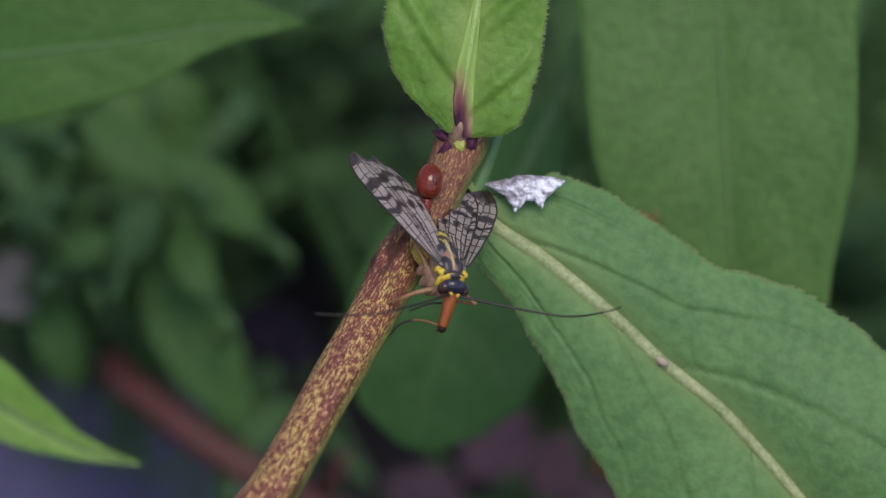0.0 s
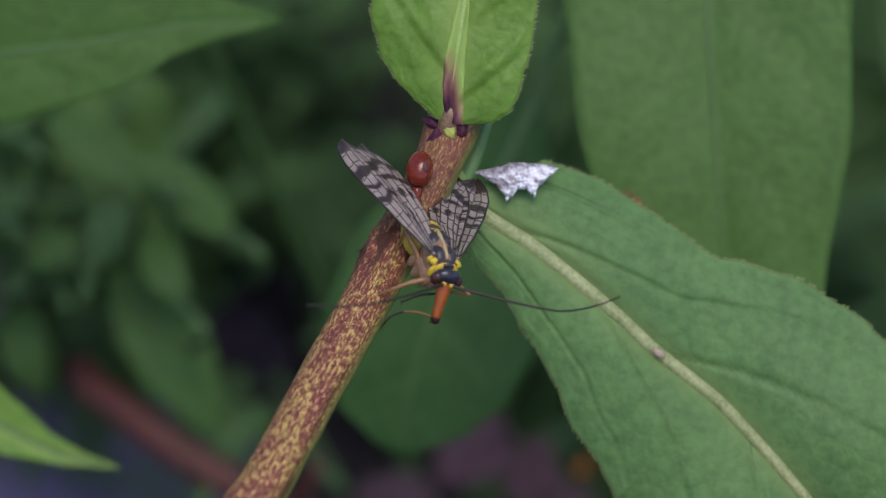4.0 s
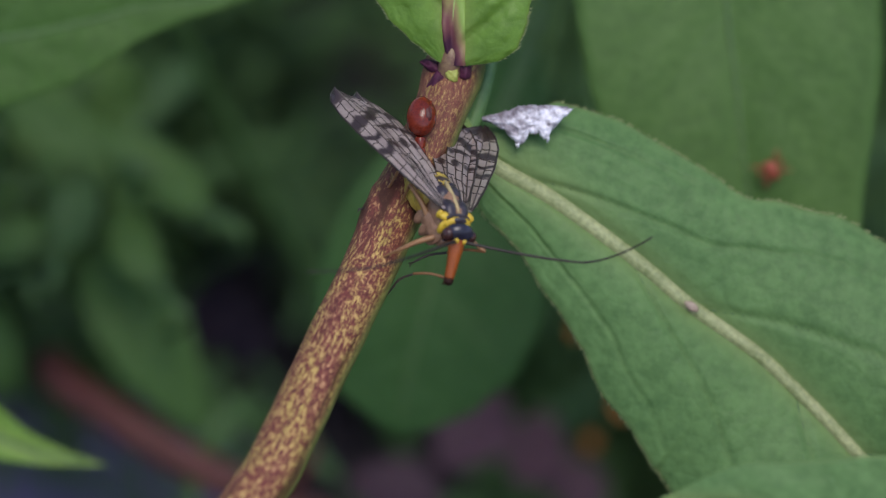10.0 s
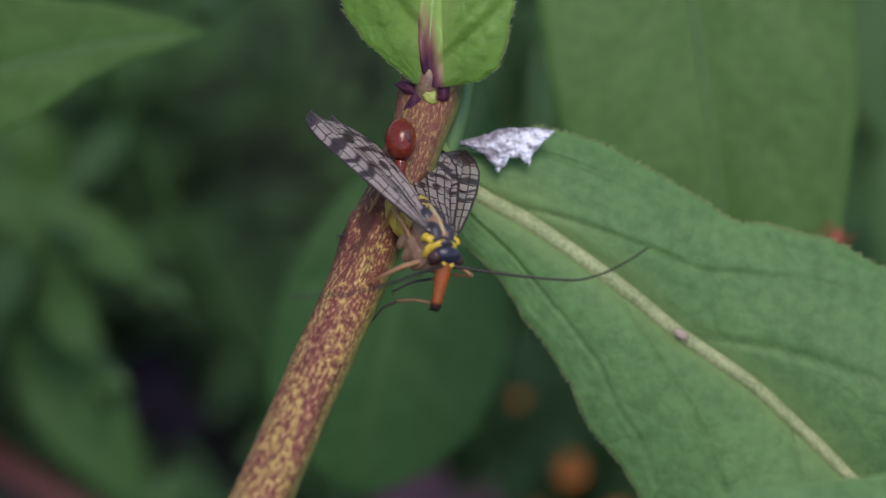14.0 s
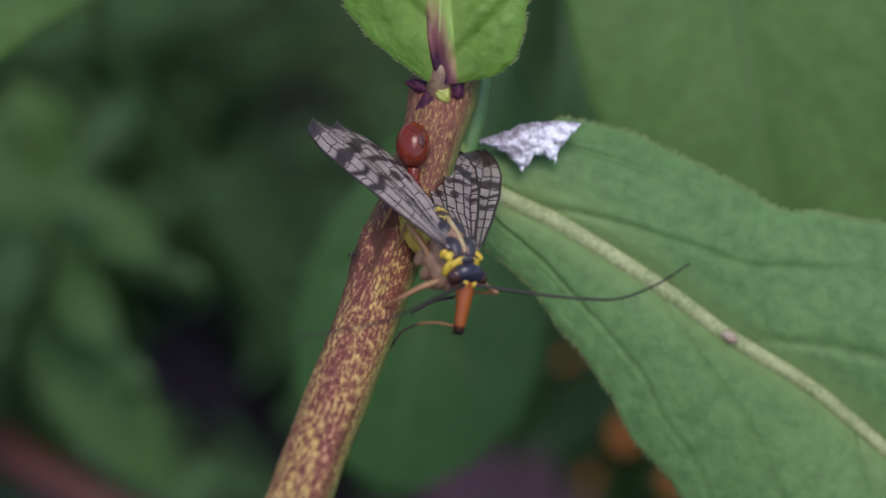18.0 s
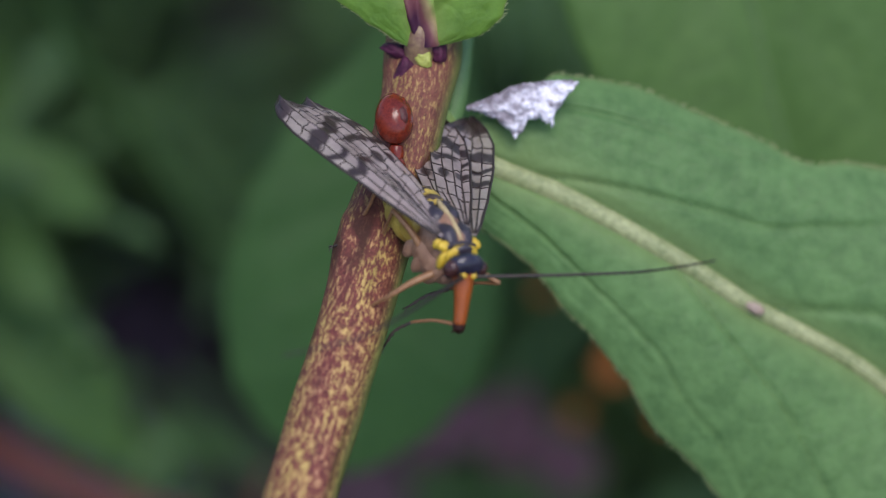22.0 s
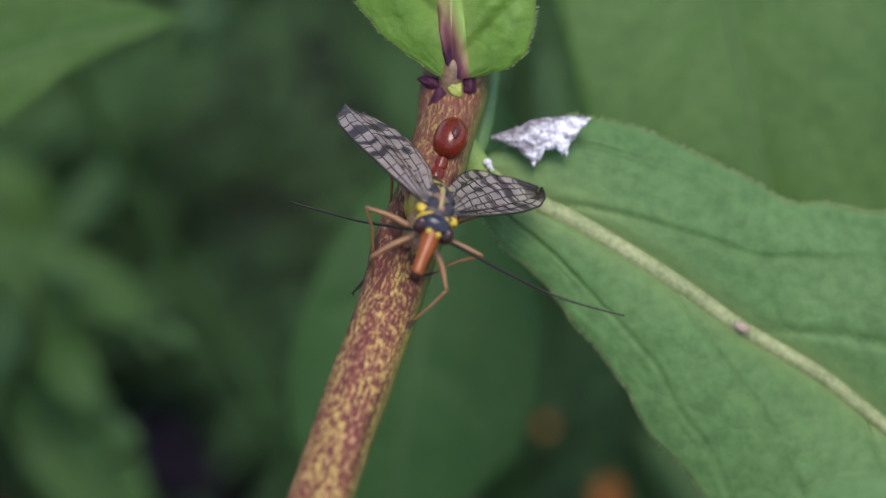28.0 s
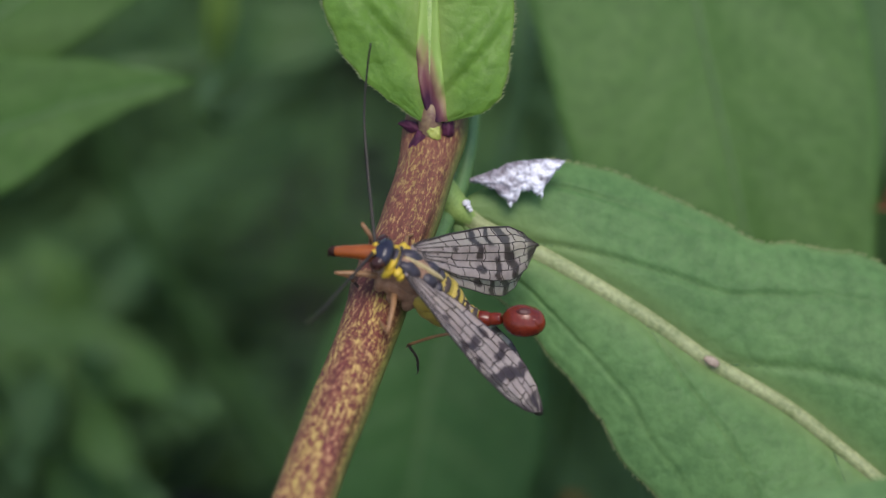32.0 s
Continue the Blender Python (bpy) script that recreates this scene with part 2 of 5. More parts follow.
def soil_material():
    m, nt, b = material("dark_soil")
    n1, n2 = noise_tex(nt, 22, 4.0), noise_tex(nt, 240, 6.0)
    c = ramp(nt, n1, [(0.3, (0.012, 0.010, 0.017)), (0.5, (0.026, 0.022, 0.038)), (0.72, (0.018, 0.022, 0.018))])
    c = mix(nt, 0.4, c, ramp(nt, n2, [(0.35, (0.009, 0.008, 0.012)), (0.7, (0.034, 0.030, 0.044))]))
    nt.links.new(c, b.inputs["Base Color"])
    # moss and grass take over away from the bed
    tc, far = nt.nodes.new("ShaderNodeTexCoord"), nt.nodes.new("ShaderNodeVectorMath")
    far.operation = "LENGTH"
    nt.links.new(tc.outputs["Object"], far.inputs[0])
    edge = nt.nodes.new("ShaderNodeMath")
    edge.operation = "MULTIPLY_ADD"
    edge.inputs[1].default_value = 0.4
    nt.links.new(far.outputs["Value"], edge.inputs[0])
    nt.links.new(mix(nt, 0.6, noise_tex(nt, 3.0, 4.0), (0, 0, 0)), edge.inputs[2])
    moss = ramp(nt, noise_tex(nt, 60, 6.0), [(0.35, (0.018, 0.034, 0.010)), (0.65, (0.055, 0.090, 0.026))])
    c = mix(nt, ramp(nt, edge.outputs[0], [(0.48, (0, 0, 0)), (0.72, (1, 1, 1))]), c, moss)
    nt.links.new(c, b.inputs["Base Color"])
    b.inputs["Roughness"].default_value = 0.9
    nt.links.new(bump(nt, n2, 0.8, 0.004), b.inputs["Normal"])
    return m


M_SOIL = soil_material()

# ---- building helpers ----
ORIGIN = {}


def thing(name, at, label, category, group="", kind=""):
    """An empty at the world place at, to carry parts given in world metres."""
    ob = new(name)
    ob.empty_display_size = 0.005
    ob.location = at
    ORIGIN[ob.name] = Vector(at)
    return tagged(ob, label, category, group, kind)


def finish(name, bm, mat, flat=False):
    me = bpy.data.meshes.new(name)
    bmesh.ops.recalc_face_normals(bm, faces=bm.faces)
    for f in bm.faces:
        f.smooth = not flat
    bm.to_mesh(me)
    bm.free()
    me.materials.append(mat)
    return me


def part(name, bm, mat, parent, label=""):
    """Links bm as one mesh under parent; its vertices are in world metres, or in the thing's space for a moving thing."""
    base = ORIGIN.get(parent.name, Vector())
    bmesh.ops.translate(bm, verts=bm.verts, vec=-base)
    ob = new(name, finish(name, bm, mat))
    ob.parent = parent
    ORIGIN[ob.name] = base
    return tagged(ob, label)


def tube(bm, pts, radii, sides=8, cap=True):
    """A round tube through world points, with one radius a point."""
    rings = []
    up = None
    for i, p in enumerate(pts):
        a, b = pts[max(0, i - 1)], pts[min(len(pts) - 1, i + 1)]
        d = (b - a).normalized()
        if up is None:
            up = d.orthogonal().normalized()
        up = (up - d * up.dot(d)).normalized()
        side = d.cross(up)
        r = radii[i] if isinstance(radii, (list, tuple)) else radii
        rings.append([bm.verts.new(p + (up * math.cos(k / sides * math.tau) + side * math.sin(k / sides * math.tau)) * r) for k in range(sides)])
    for ra, rb in zip(rings, rings[1:]):
        for k in range(sides):
            bm.faces.new((ra[k], ra[(k + 1) % sides], rb[(k + 1) % sides], rb[k]))
    if cap:
        bm.faces.new(rings[0][::-1])
        bm.faces.new(rings[-1])
    return rings


def ball(bm, at, radii, turn=None, seg=20, rings=12, lump=0.0, freq=1.0, seed=0.0):
    """An ellipsoid, with optional lumps."""
    m = Matrix.LocRotScale(at, turn, Vector(radii))
    made = bmesh.ops.create_uvsphere(bm, u_segments=seg, v_segments=rings, radius=1.0)["verts"]
    for v in made:
        if lump:
            v.co *= 1 + lump * noise.noise(v.co * freq + Vector((seed, seed * 1.7, 0)))
        v.co = m @ v.co
    return made


class Blade:
    """A leaf blade in the plant's frame (mm): axis points, facing normal, half widths on both sides along s = 0..1."""

    def __init__(self, axis, normal, right, left, fold=0.12, droop=0.0, veins=9, quilt=0.3, wave=0.25, seed=0.0, slant=0.16, groove=0.16):
        fine, run = spline(axis, 600), [0.0]
        for a, b in zip(fine, fine[1:]):
            run.append(run[-1] + (b - a).length)
        self.axis, k = [], 0
        for i in range(121):
            want = run[-1] * i / 120
            while k < 599 and run[k + 1] < want:
                k += 1
            self.axis.append(fine[k].lerp(fine[k + 1], min(1.0, (want - run[k]) / max(1e-9, run[k + 1] - run[k]))))
        self.normal = Vector(normal).normalized()
        self.right, self.left, self.fold, self.droop = right, left, fold, droop
        self.groove = groove
        self.veins, self.quilt, self.wave, self.seed, self.slant = veins, quilt, wave, seed, slant

    def frame_at(self, s):
        u = min(max(s, 0), 1) * 120
        i = min(int(u), 119)
        p = self.axis[i].lerp(self.axis[i + 1], u - i)
        d = (self.axis[i + 1] - self.axis[i]).normalized()
        side = d.cross(self.normal).normalized()
        return p, d, side, side.cross(d).normalized()

    def vein_phase(self, s, right):
        """Counts the side veins along s, unevenly spaced."""
        return s * self.veins + (0.0 if right else 0.5) + 0.22 * math.sin(s * 31 + self.seed + (2 if right else 0))

    def shift(self, s, v):
        """How far a side vein has run forward when it is at v."""
        return self.slant * abs(v) ** 1.25 * min(1.0, table(self.right if v > 0 else self.left, s) / 9)

    def near_vein(self, s, v):
        """Distance from the nearest side vein, in vein spacings (0 to 0.5)."""
        q = self.vein_phase(s - self.shift(s, v), v > 0)
        return abs(q - round(q))

    def point(self, s, v, off=0.0):
        p, d, side, n = self.frame_at(s)
        hw = table(self.right if v > 0 else self.left, s)
        a = abs(v)
        puff = self.quilt * (1 - math.exp(-(self.near_vein(s, v) / self.groove) ** 2)) * min(1, a * 6) * (1 - a ** 4) * min(1, hw / 4)
        dip = -0.45 * self.quilt * math.exp(-(a * hw / 0.5) ** 2)
        ripple = self.wave * noise.noise(Vector((s * 6 + self.seed, v * 1.6, self.seed))) * hw * 0.35 + 0.35 * self.quilt * abs(noise.noise(Vector((s * 34, v * 9, self.seed)))) + 0.12 * self.quilt * noise.noise(Vector((s * 80, v * 20, self.seed)))
        edge = 1 + 0.012 * noise.noise(Vector((s * 70, 3.1 * (1 if v > 0 else -1), self.seed)))
        h = self.fold * a * hw - self.droop * a * a * hw + puff + dip + ripple * a
        return W(*(p + side * (v * hw * edge) + n * (h + off)))

    def mesh(self, nu=90, nv=36, thick=0.18, pale=0.8):
        bm = bmesh.new()
        tone = bm.verts.layers.float.new("vein")
        top, low = [], []
        for i in range(nu + 1):
            s = 0.002 + 0.996 * i / nu
            ra, rb = [], []
            for j in range(nv + 1):
                v = -1 + 2 * j / nv
                va, vb = bm.verts.new(self.point(s, v)), bm.verts.new(self.point(s, v, -thick))
                k = math.exp(-(self.near_vein(s, v) / 0.07) ** 2) * 0.10 * (1 - abs(v)) + math.exp(-(abs(v) * table(self.right, s) / (1.45 - 0.75 * s)) ** 2) * 0.85
                k += 0.35 * smooth((abs(v) - 0.95) / 0.05)
                va[tone] = vb[tone] = min(1.0, k * pale)
                ra.append(va)
                rb.append(vb)
            top.append(ra)
            low.append(rb)
        for i in range(nu):
            for j in range(nv):
                bm.faces.new((top[i][j], top[i][j + 1], top[i + 1][j + 1], top[i + 1][j]))
                bm.faces.new((low[i][j], low[i + 1][j], low[i + 1][j + 1], low[i][j + 1]))
            for j in (0, nv):
                bm.faces.new((top[i][j], top[i + 1][j], low[i + 1][j], low[i][j]))
        for i in (0, nu):
            for j in range(nv):
                bm.faces.new((top[i][j], top[i][j + 1], low[i][j + 1], low[i][j]))
        return bm

    def rib(self, r0, r1, s0=0.0, s1=0.97, proud=0.0, sides=8):
        bm = bmesh.new()
        n = 60
        pts = [self.point(lerp(s0, s1, i / n), 0.0, proud) for i in range(n + 1)]
        tube(bm, pts, [lerp(r0, r1, (i / n) ** 0.7) * 0.001 for i in range(n + 1)], sides)
        return bm

    def side_vein(self, s0, sign, r=0.10, reach=0.86):
        """Runs from the midrib at s0 towards the edge, in the furrow of the blade."""
        bm = bmesh.new()
        n = 14
        pts = []
        for i in range(n + 1):
            a = reach * i / n
            s = s0 + self.shift(s0 + self.shift(s0, sign * a), sign * a)
            if s > 0.985:
                break
            pts.append(self.point(s, sign * max(a, 0.01), -0.02))
        if len(pts) < 3:
            bm.free()
            return None
        tube(bm, pts, [lerp(r, 0.03, i / (len(pts) - 1)) * 0.001 for i in range(len(pts))], 5)
        return bm

    def fringe(self, rng, count=520, length=0.42):
        bm = bmesh.new()
        for i in range(count):
            s = rng.uniform(0.01, 0.95)
            sign = rng.choice((-1, 1))
            p, d, side, n = self.frame_at(s)
            a = self.point(s, sign)
            t = (side * sign + d * rng.uniform(-0.1, 0.7) + n * rng.uniform(-0.4, 0.4)).normalized() * (length * rng.uniform(0.4, 1.0))
            e = TURN @ t * 0.001
            w = TURN @ d * 0.00004
            u = TURN @ n * 0.00004
            q = [bm.verts.new(x) for x in (a - w, a + w, a + u, a + e)]
            for f in ((0, 1, 3), (1, 2, 3), (2, 0, 3)):
                bm.faces.new([q[k] for k in f])
        return bm


def add_leaf(parent, blade, mat, rib_mat, vein_mat, rib=(0.5, 0.12), nu=90, nv=36, name="leaf", label="", veins=True, fringe=None, pale=0.8, rib_name="midrib", hairs=900):
    ob = part(name, blade.mesh(nu, nv, pale=pale), mat, parent, label)
    part(rib_name, blade.rib(*rib), rib_mat, ob, "pale raised midrib")
    if veins:
        for i in range(blade.veins):
            for sign in (1, -1):
                s0 = (i + (0 if sign > 0 else 0.5)) / blade.veins
                for _ in range(8):
                    s0 -= (blade.vein_phase(s0, sign > 0) - i - (0 if sign > 0 else 1)) / blade.veins * 0.6
                if 0.02 < s0 < 0.93:
                    bm = blade.side_vein(s0, sign)
                    if bm:
                        part("vein", bm, vein_mat, ob)
    if fringe:
        tagged(part("fringe", blade.fringe(fringe, hairs), M_FRINGE, ob, "short pale hairs along the edge"), kind="stuff")
    return ob


# ---- ground ----
def ground():
    bm = bmesh.new()
    n = 90
    vs = []
    for i in range(n + 1):
        row = []
        for j in range(n + 1):
            u, v = (i / n * 2 - 1), (j / n * 2 - 1)
            x, y = (abs(q) ** 3.2 * 400 * (1 if q > 0 else -1) + q * 0.5 for q in (u, v))
            d = math.hypot(x, y)
            z = 0.012 * noise.noise(Vector((x * 14, y * 14, 0))) + 0.006 * noise.noise(Vector((x * 50, y * 50, 3))) if d < 3 else 0.0
            row.append(bm.verts.new((x, y + 0.25, z)))
        vs.append(row)
    for i in range(n):
        for j in range(n):
            bm.faces.new((vs[i][j], vs[i + 1][j], vs[i + 1][j + 1], vs[i][j + 1]))
    tagged(new("ground", finish("ground", bm, M_SOIL)), "dark damp garden soil under the plants", "ground", kind="structure")


ground()


# ---- the plant that the insect sits on ----
def main_plant():
    plant = thing("leafy_plant", (-0.025, -0.080, 0.0), "leaning plant with red-flecked stem and hairy green leaves", "plant")
    path = [W(*p) for p in ((1.6, 25, -17), (0.7, 17, -11.6), (-0.15, 11, -7.7), (-1.65, 6, -4.7), (-5.15, -3, 0.5), (-8.45, -11, 5.3), (-11.8, -19.2, 10.2), (-15.2, -27, 14.6))]
    path += [Vector(p) for p in ((-0.020, -0.050, 0.192), (-0.023, -0.072, 0.13), (-0.025, -0.080, -0.01))]
    pts = spline(path, 260)
    bm = bmesh.new()
    uv = bm.loops.layers.uv.new("UVMap")
    ridge, scar, blush = (bm.verts.layers.float.new(k) for k in ("ridge", "scar", "blush"))
    sides = 40
    rows, run = [], 0.0
    view, right = TURN @ Vector((0, 0, 1)), TURN @ Vector((1, 0, 0))
    node = W(-0.1, 11, -7.7)
    for i, p in enumerate(pts):
        d = (pts[min(i + 1, 260)] - pts[max(i - 1, 0)]).normalized()
        n = (view - d * view.dot(d)).normalized()
        e = d.cross(n)
        if e.dot(right) < 0:
            e = -e
        if i:
            run += (p - pts[i - 1]).length
        swell = 1 + 0.13 * math.exp(-((p - node).length / 0.0022) ** 2) * (1 if i < 90 else 0)
        ring = []
        for k in range(sides + 1):
            a = k / sides * math.tau
            r = 0.00208 * swell * (1 + 0.03 * noise.noise(Vector((math.cos(a) * 1.5, math.sin(a) * 1.5, run * 350))))
            r *= 1 + 0.07 * math.exp(-((a - 1.35) / 0.16) ** 2) - 0.05 * math.exp(-((a - 1.0) / 0.12) ** 2)
            q = TURN.transposed() @ (p - HOME) * 1000
            r += 0.00052 * math.exp(-((q.y + 0.2) / 2.0) ** 2) * max(0.0, -math.sin(a)) ** 2 * (1 if i < 150 else 0) * (0.8 + 0.5 * noise.noise(Vector((a * 2, run * 900, 8))))
            if k < sides:
                v = bm.verts.new(p + (n * math.cos(a) + e * math.sin(a)) * r)
                v[ridge] = min(1, math.exp(-((a - 1.30) / 0.26) ** 2))
                dn = (p - node).length * 1000
                crack = noise.noise(Vector((a * 3.0, run * 120, 5)))
                v[blush] = smooth(((TURN.transposed() @ (p - HOME)).y * 1000 + 9) / 14)
                v[scar] = max(smooth((crack - 0.28) / 0.12) * (0.75 if 4 < dn < 60 else 0.0) * (1 if abs(a - math.pi) < 2.4 else 0.4), 0.9 * smooth((noise.noise(Vector((a * 2.5, run * 420, 11))) + 0.12) / 0.25) * math.exp(-((q.y + 0.6) / 2.2) ** 2) * smooth((a - 4.2) / 0.5))
                ring.append(v)
        rows.append((ring, run))
    for (ra, va), (rb, vb) in zip(rows, rows[1:]):
        for k in range(sides):
            q = (k + 1) % sides
            f = bm.faces.new((ra[k], ra[q], rb[q], rb[k]))
            for loop, (u, v) in zip(f.loops, ((k, va), (k + 1, va), (k + 1, vb), (k, vb))):
                loop[uv].uv = (u / sides, v / 0.0131)
    bm.faces.new(rows[0][0])
    bm.faces.new(rows[-1][0])
    part("stem", bm, M_STEM, plant, "yellow-green stem with red-brown flecks")
    # swollen dark purple node
    for at, r, turn in (((-1.60, 11.4, -5.75), (1.05, 0.44, 0.62), -22), ((0.80, 11.35, -5.35), (0.60, 0.98, 0.62), 6), ((-1.35, 10.1, -5.10), (0.50, 1.40, 0.40), -26)):
        bm = bmesh.new()
        for v in ball(bm, (0, 0, 0), r, Euler((0, 0, radians(turn))), 24, 16, 0.3, 2.2, at[0]):
            v.co = W(*(Vector(at) + v.co))
        part("node_swelling", bm, M_PURPLE, plant, "dark purple swelling of the leaf joint")
    bm = bmesh.new()
    for v in ball(bm, (0, 0, 0), (0.50, 0.75, 0.40), Euler((0, 0, 0.5)), 20, 14, 0.35, 1.8, 3):
        v.co = W(*(Vector((-0.15, 10.95, -4.85)) + v.co))
    part("bud", bm, M_BUD, plant, "small yellow-green bud in the leaf joint")
    # young upper leaf
    top = Blade(((-0.25, 11.5, -4.9), (-0.2, 16, -4.0), (0.1, 21, -3.5), (0.4, 28, -4.2), (0.8, 38, -7), (1, 46, -12)), (0, -0.12, 1),
                [(0, 0.8), (0.008, 2.4), (0.02, 4.1), (0.05, 5.2), (0.10, 5.8), (0.22, 6.2), (0.45, 6.1), (0.7, 4.7), (0.9, 2.2), (1, 0.05)],
                [(0, 0.6), (0.03, 2.0), (0.06, 3.4), (0.10, 5.1), (0.15, 6.6), (0.23, 7.8), (0.45, 8.1), (0.7, 5.6), (0.9, 2.3), (1, 0.05)],
                fold=0.20, droop=0.10, veins=6, quilt=0.55, wave=0.42, seed=2.2, slant=0.26, groove=0.24)
    leaf = add_leaf(plant, top, M_TOP, M_TOPRIB, M_TOPVEIN, (0.62, 0.22), 130, 56, label="young bright green upper leaf with puckered veins", veins=False, fringe=random.Random(3))
    bm = bmesh.new()
    tint = bm.verts.layers.float.new("tint")
    grid = []
    for i in range(61):
        s = 0.004 + 0.36 * i / 60
        k = (1 - i / 60) ** 0.75
        w = (1.15 * k + 0.12) * (1 + 0.10 * noise.noise(Vector((i * 0.16, 9, 2)))) / max(0.6, table(top.right, s))
        row = []
        for j in range(17):
            v = -1 + j / 8
            x = v * w
            q = bm.verts.new(top.point(s, x if abs(x) > 0.001 else 0.001, (0.03 + 0.62 * k * (1 - v * v)) if abs(v) < 1 else -0.12))
            wob = 0.25 * noise.noise(Vector((i * 0.12, v * 2, 6)))
            q[tint] = min(1.0, max(0.0, 1.30 - i / 24 - 0.75 * max(0.0, v + 0.10 + wob) + wob))
            row.append(q)
        grid.append(row)
    for ra, rb in zip(grid, grid[1:]):
        for j in range(16):
            bm.faces.new((ra[j], ra[j + 1], rb[j + 1], rb[j]))
    part("petiole", bm, M_PETIOLE, leaf, "broad pale leaf base flushed with purple")
    bm = bmesh.new()
    tube(bm, spline([W(-0.5, 9.9, -6.9), W(-0.35, 10.9, -5.75), top.point(0.02, 0, 0.1), top.point(0.05, 0, 0.0)], 12), [0.0011] * 4 + [0.00105, 0.001, 0.00095, 0.0009, 0.0008, 0.0007, 0.0006, 0.0004, 0.0002], 14)
    part("leaf_stalk", bm, M_BLUSH, leaf, "short flushed stalk on the stem")
    # thin green side shoot behind the stem
    bm = bmesh.new()
    tube(bm, spline([W(4.2, 24, -18), W(2.9, 14, -12.6), W(1.6, 7.6, -10.6), W(-1.2, 2, -7.2), W(-3.4, -1.4, -2.6), W(-4.8, -3, 0.3)], 40), [lerp(0.0007, 0.0008, i / 40) for i in range(41)], 10)
    part("side_shoot", bm, M_VEIN, plant, "thin pale green shoot behind the stem")
    # large leaf that spreads to the side
    big = Blade(((1.3, 5.5, -9.4), (4.1, 3.6, -10.2), (8.5, 1.3, -10.5), (15.2, -3.2, -11), (19.6, -6.6, -11.6), (25, -10.1, -12.2), (28.6, -13.2, -12.3), (33, -17.4, -12.2), (42, -27, -14), (52, -40, -20), (60, -52, -28)), (0, 0, 1),
                [(0, 0.9), (0.02, 2.4), (0.052, 4.0), (0.09, 4.8), (0.142, 6.5), (0.203, 8.2), (0.257, 10.3), (0.316, 12.3), (0.45, 14.2), (0.6, 13.5), (0.75, 9.5), (0.9, 3.5), (1, 0.1)],
                [(0, 1.2), (0.012, 2.8), (0.03, 4.8), (0.058, 7.0), (0.117, 8.4), (0.217, 9.3), (0.279, 11.2), (0.335, 13.2), (0.38, 14.2), (0.5, 15), (0.65, 13), (0.8, 9), (0.92, 3.8), (1, 0.1)],
                fold=0.30, droop=0.36, veins=5, quilt=0.40, wave=0.26, seed=5.5, slant=0.40, groove=0.060)
    leaf = add_leaf(plant, big, M_LEAF, M_RIB, M_FURROW_SHADE, (0.88, 0.46), 200, 80, label="large hairy green leaf with a pale midrib", fringe=random.Random(4), hairs=2600)
    bm = bmesh.new()
    tube(bm, spline([W(-1.2, 9.2, -7.6), W(0.2, 7.2, -8.8), W(1.4, 5.5, -9.5), W(3.2, 4.2, -9.9)], 12), [0.0011] * 9 + [0.0009, 0.0007, 0.0004, 0.0002], 10)
    part("petiole", bm, M_TOPRIB, leaf, "short pale leaf stalk")
    bm = bmesh.new()
    for v in ball(bm, (0, 0, 0), (0.62, 0.34, 0.13), Euler((0, 0, -0.6)), 14, 10, 0.4, 2, 1):
        v.co = big.point(0.2555, 0.0, 0.84) + TURN @ v.co * 0.001
    part("gall", bm, M_PINK, leaf, "small pinkish gall on the midrib")
    # lower leaf of the same plant, close to the eye
    low = Blade(((66, -38, 6), (54, -31, 12), (42, -25.5, 15), (31, -22.5, 16), (23, -20.5, 16), (16.5, -20.2, 15)), (0, 0, 1),
                [(0, 1), (0.2, 6), (0.45, 8.8), (0.7, 6.9), (0.88, 3.4), (1, 0.1)], [(0, 1), (0.2, 6), (0.45, 8.8), (0.7, 6.9), (0.88, 3.4), (1, 0.1)],
                fold=0.1, veins=8, quilt=0.3, wave=0.2, seed=9.1)
    leaf = add_leaf(plant, low, M_LEAF, M_RIB, M_VEIN, (0.6, 0.12), 70, 30, label="lower green leaf reaching out")
    bm = bmesh.new()
    tube(bm, spline([low.point(0, 0), W(60, -58, 4), W(15, -60, 8), W(-16, -32, 16.5)], 20), 0.0008, 8)
    part("petiole", bm, M_BLUSH, leaf)
    return big


main_plant()


# ---- bird dropping on the leaf ----
def whiten(bm):
    layer = bm.verts.layers.float.new("chalk")
    for v in bm.verts:
        v[layer] = 0.9


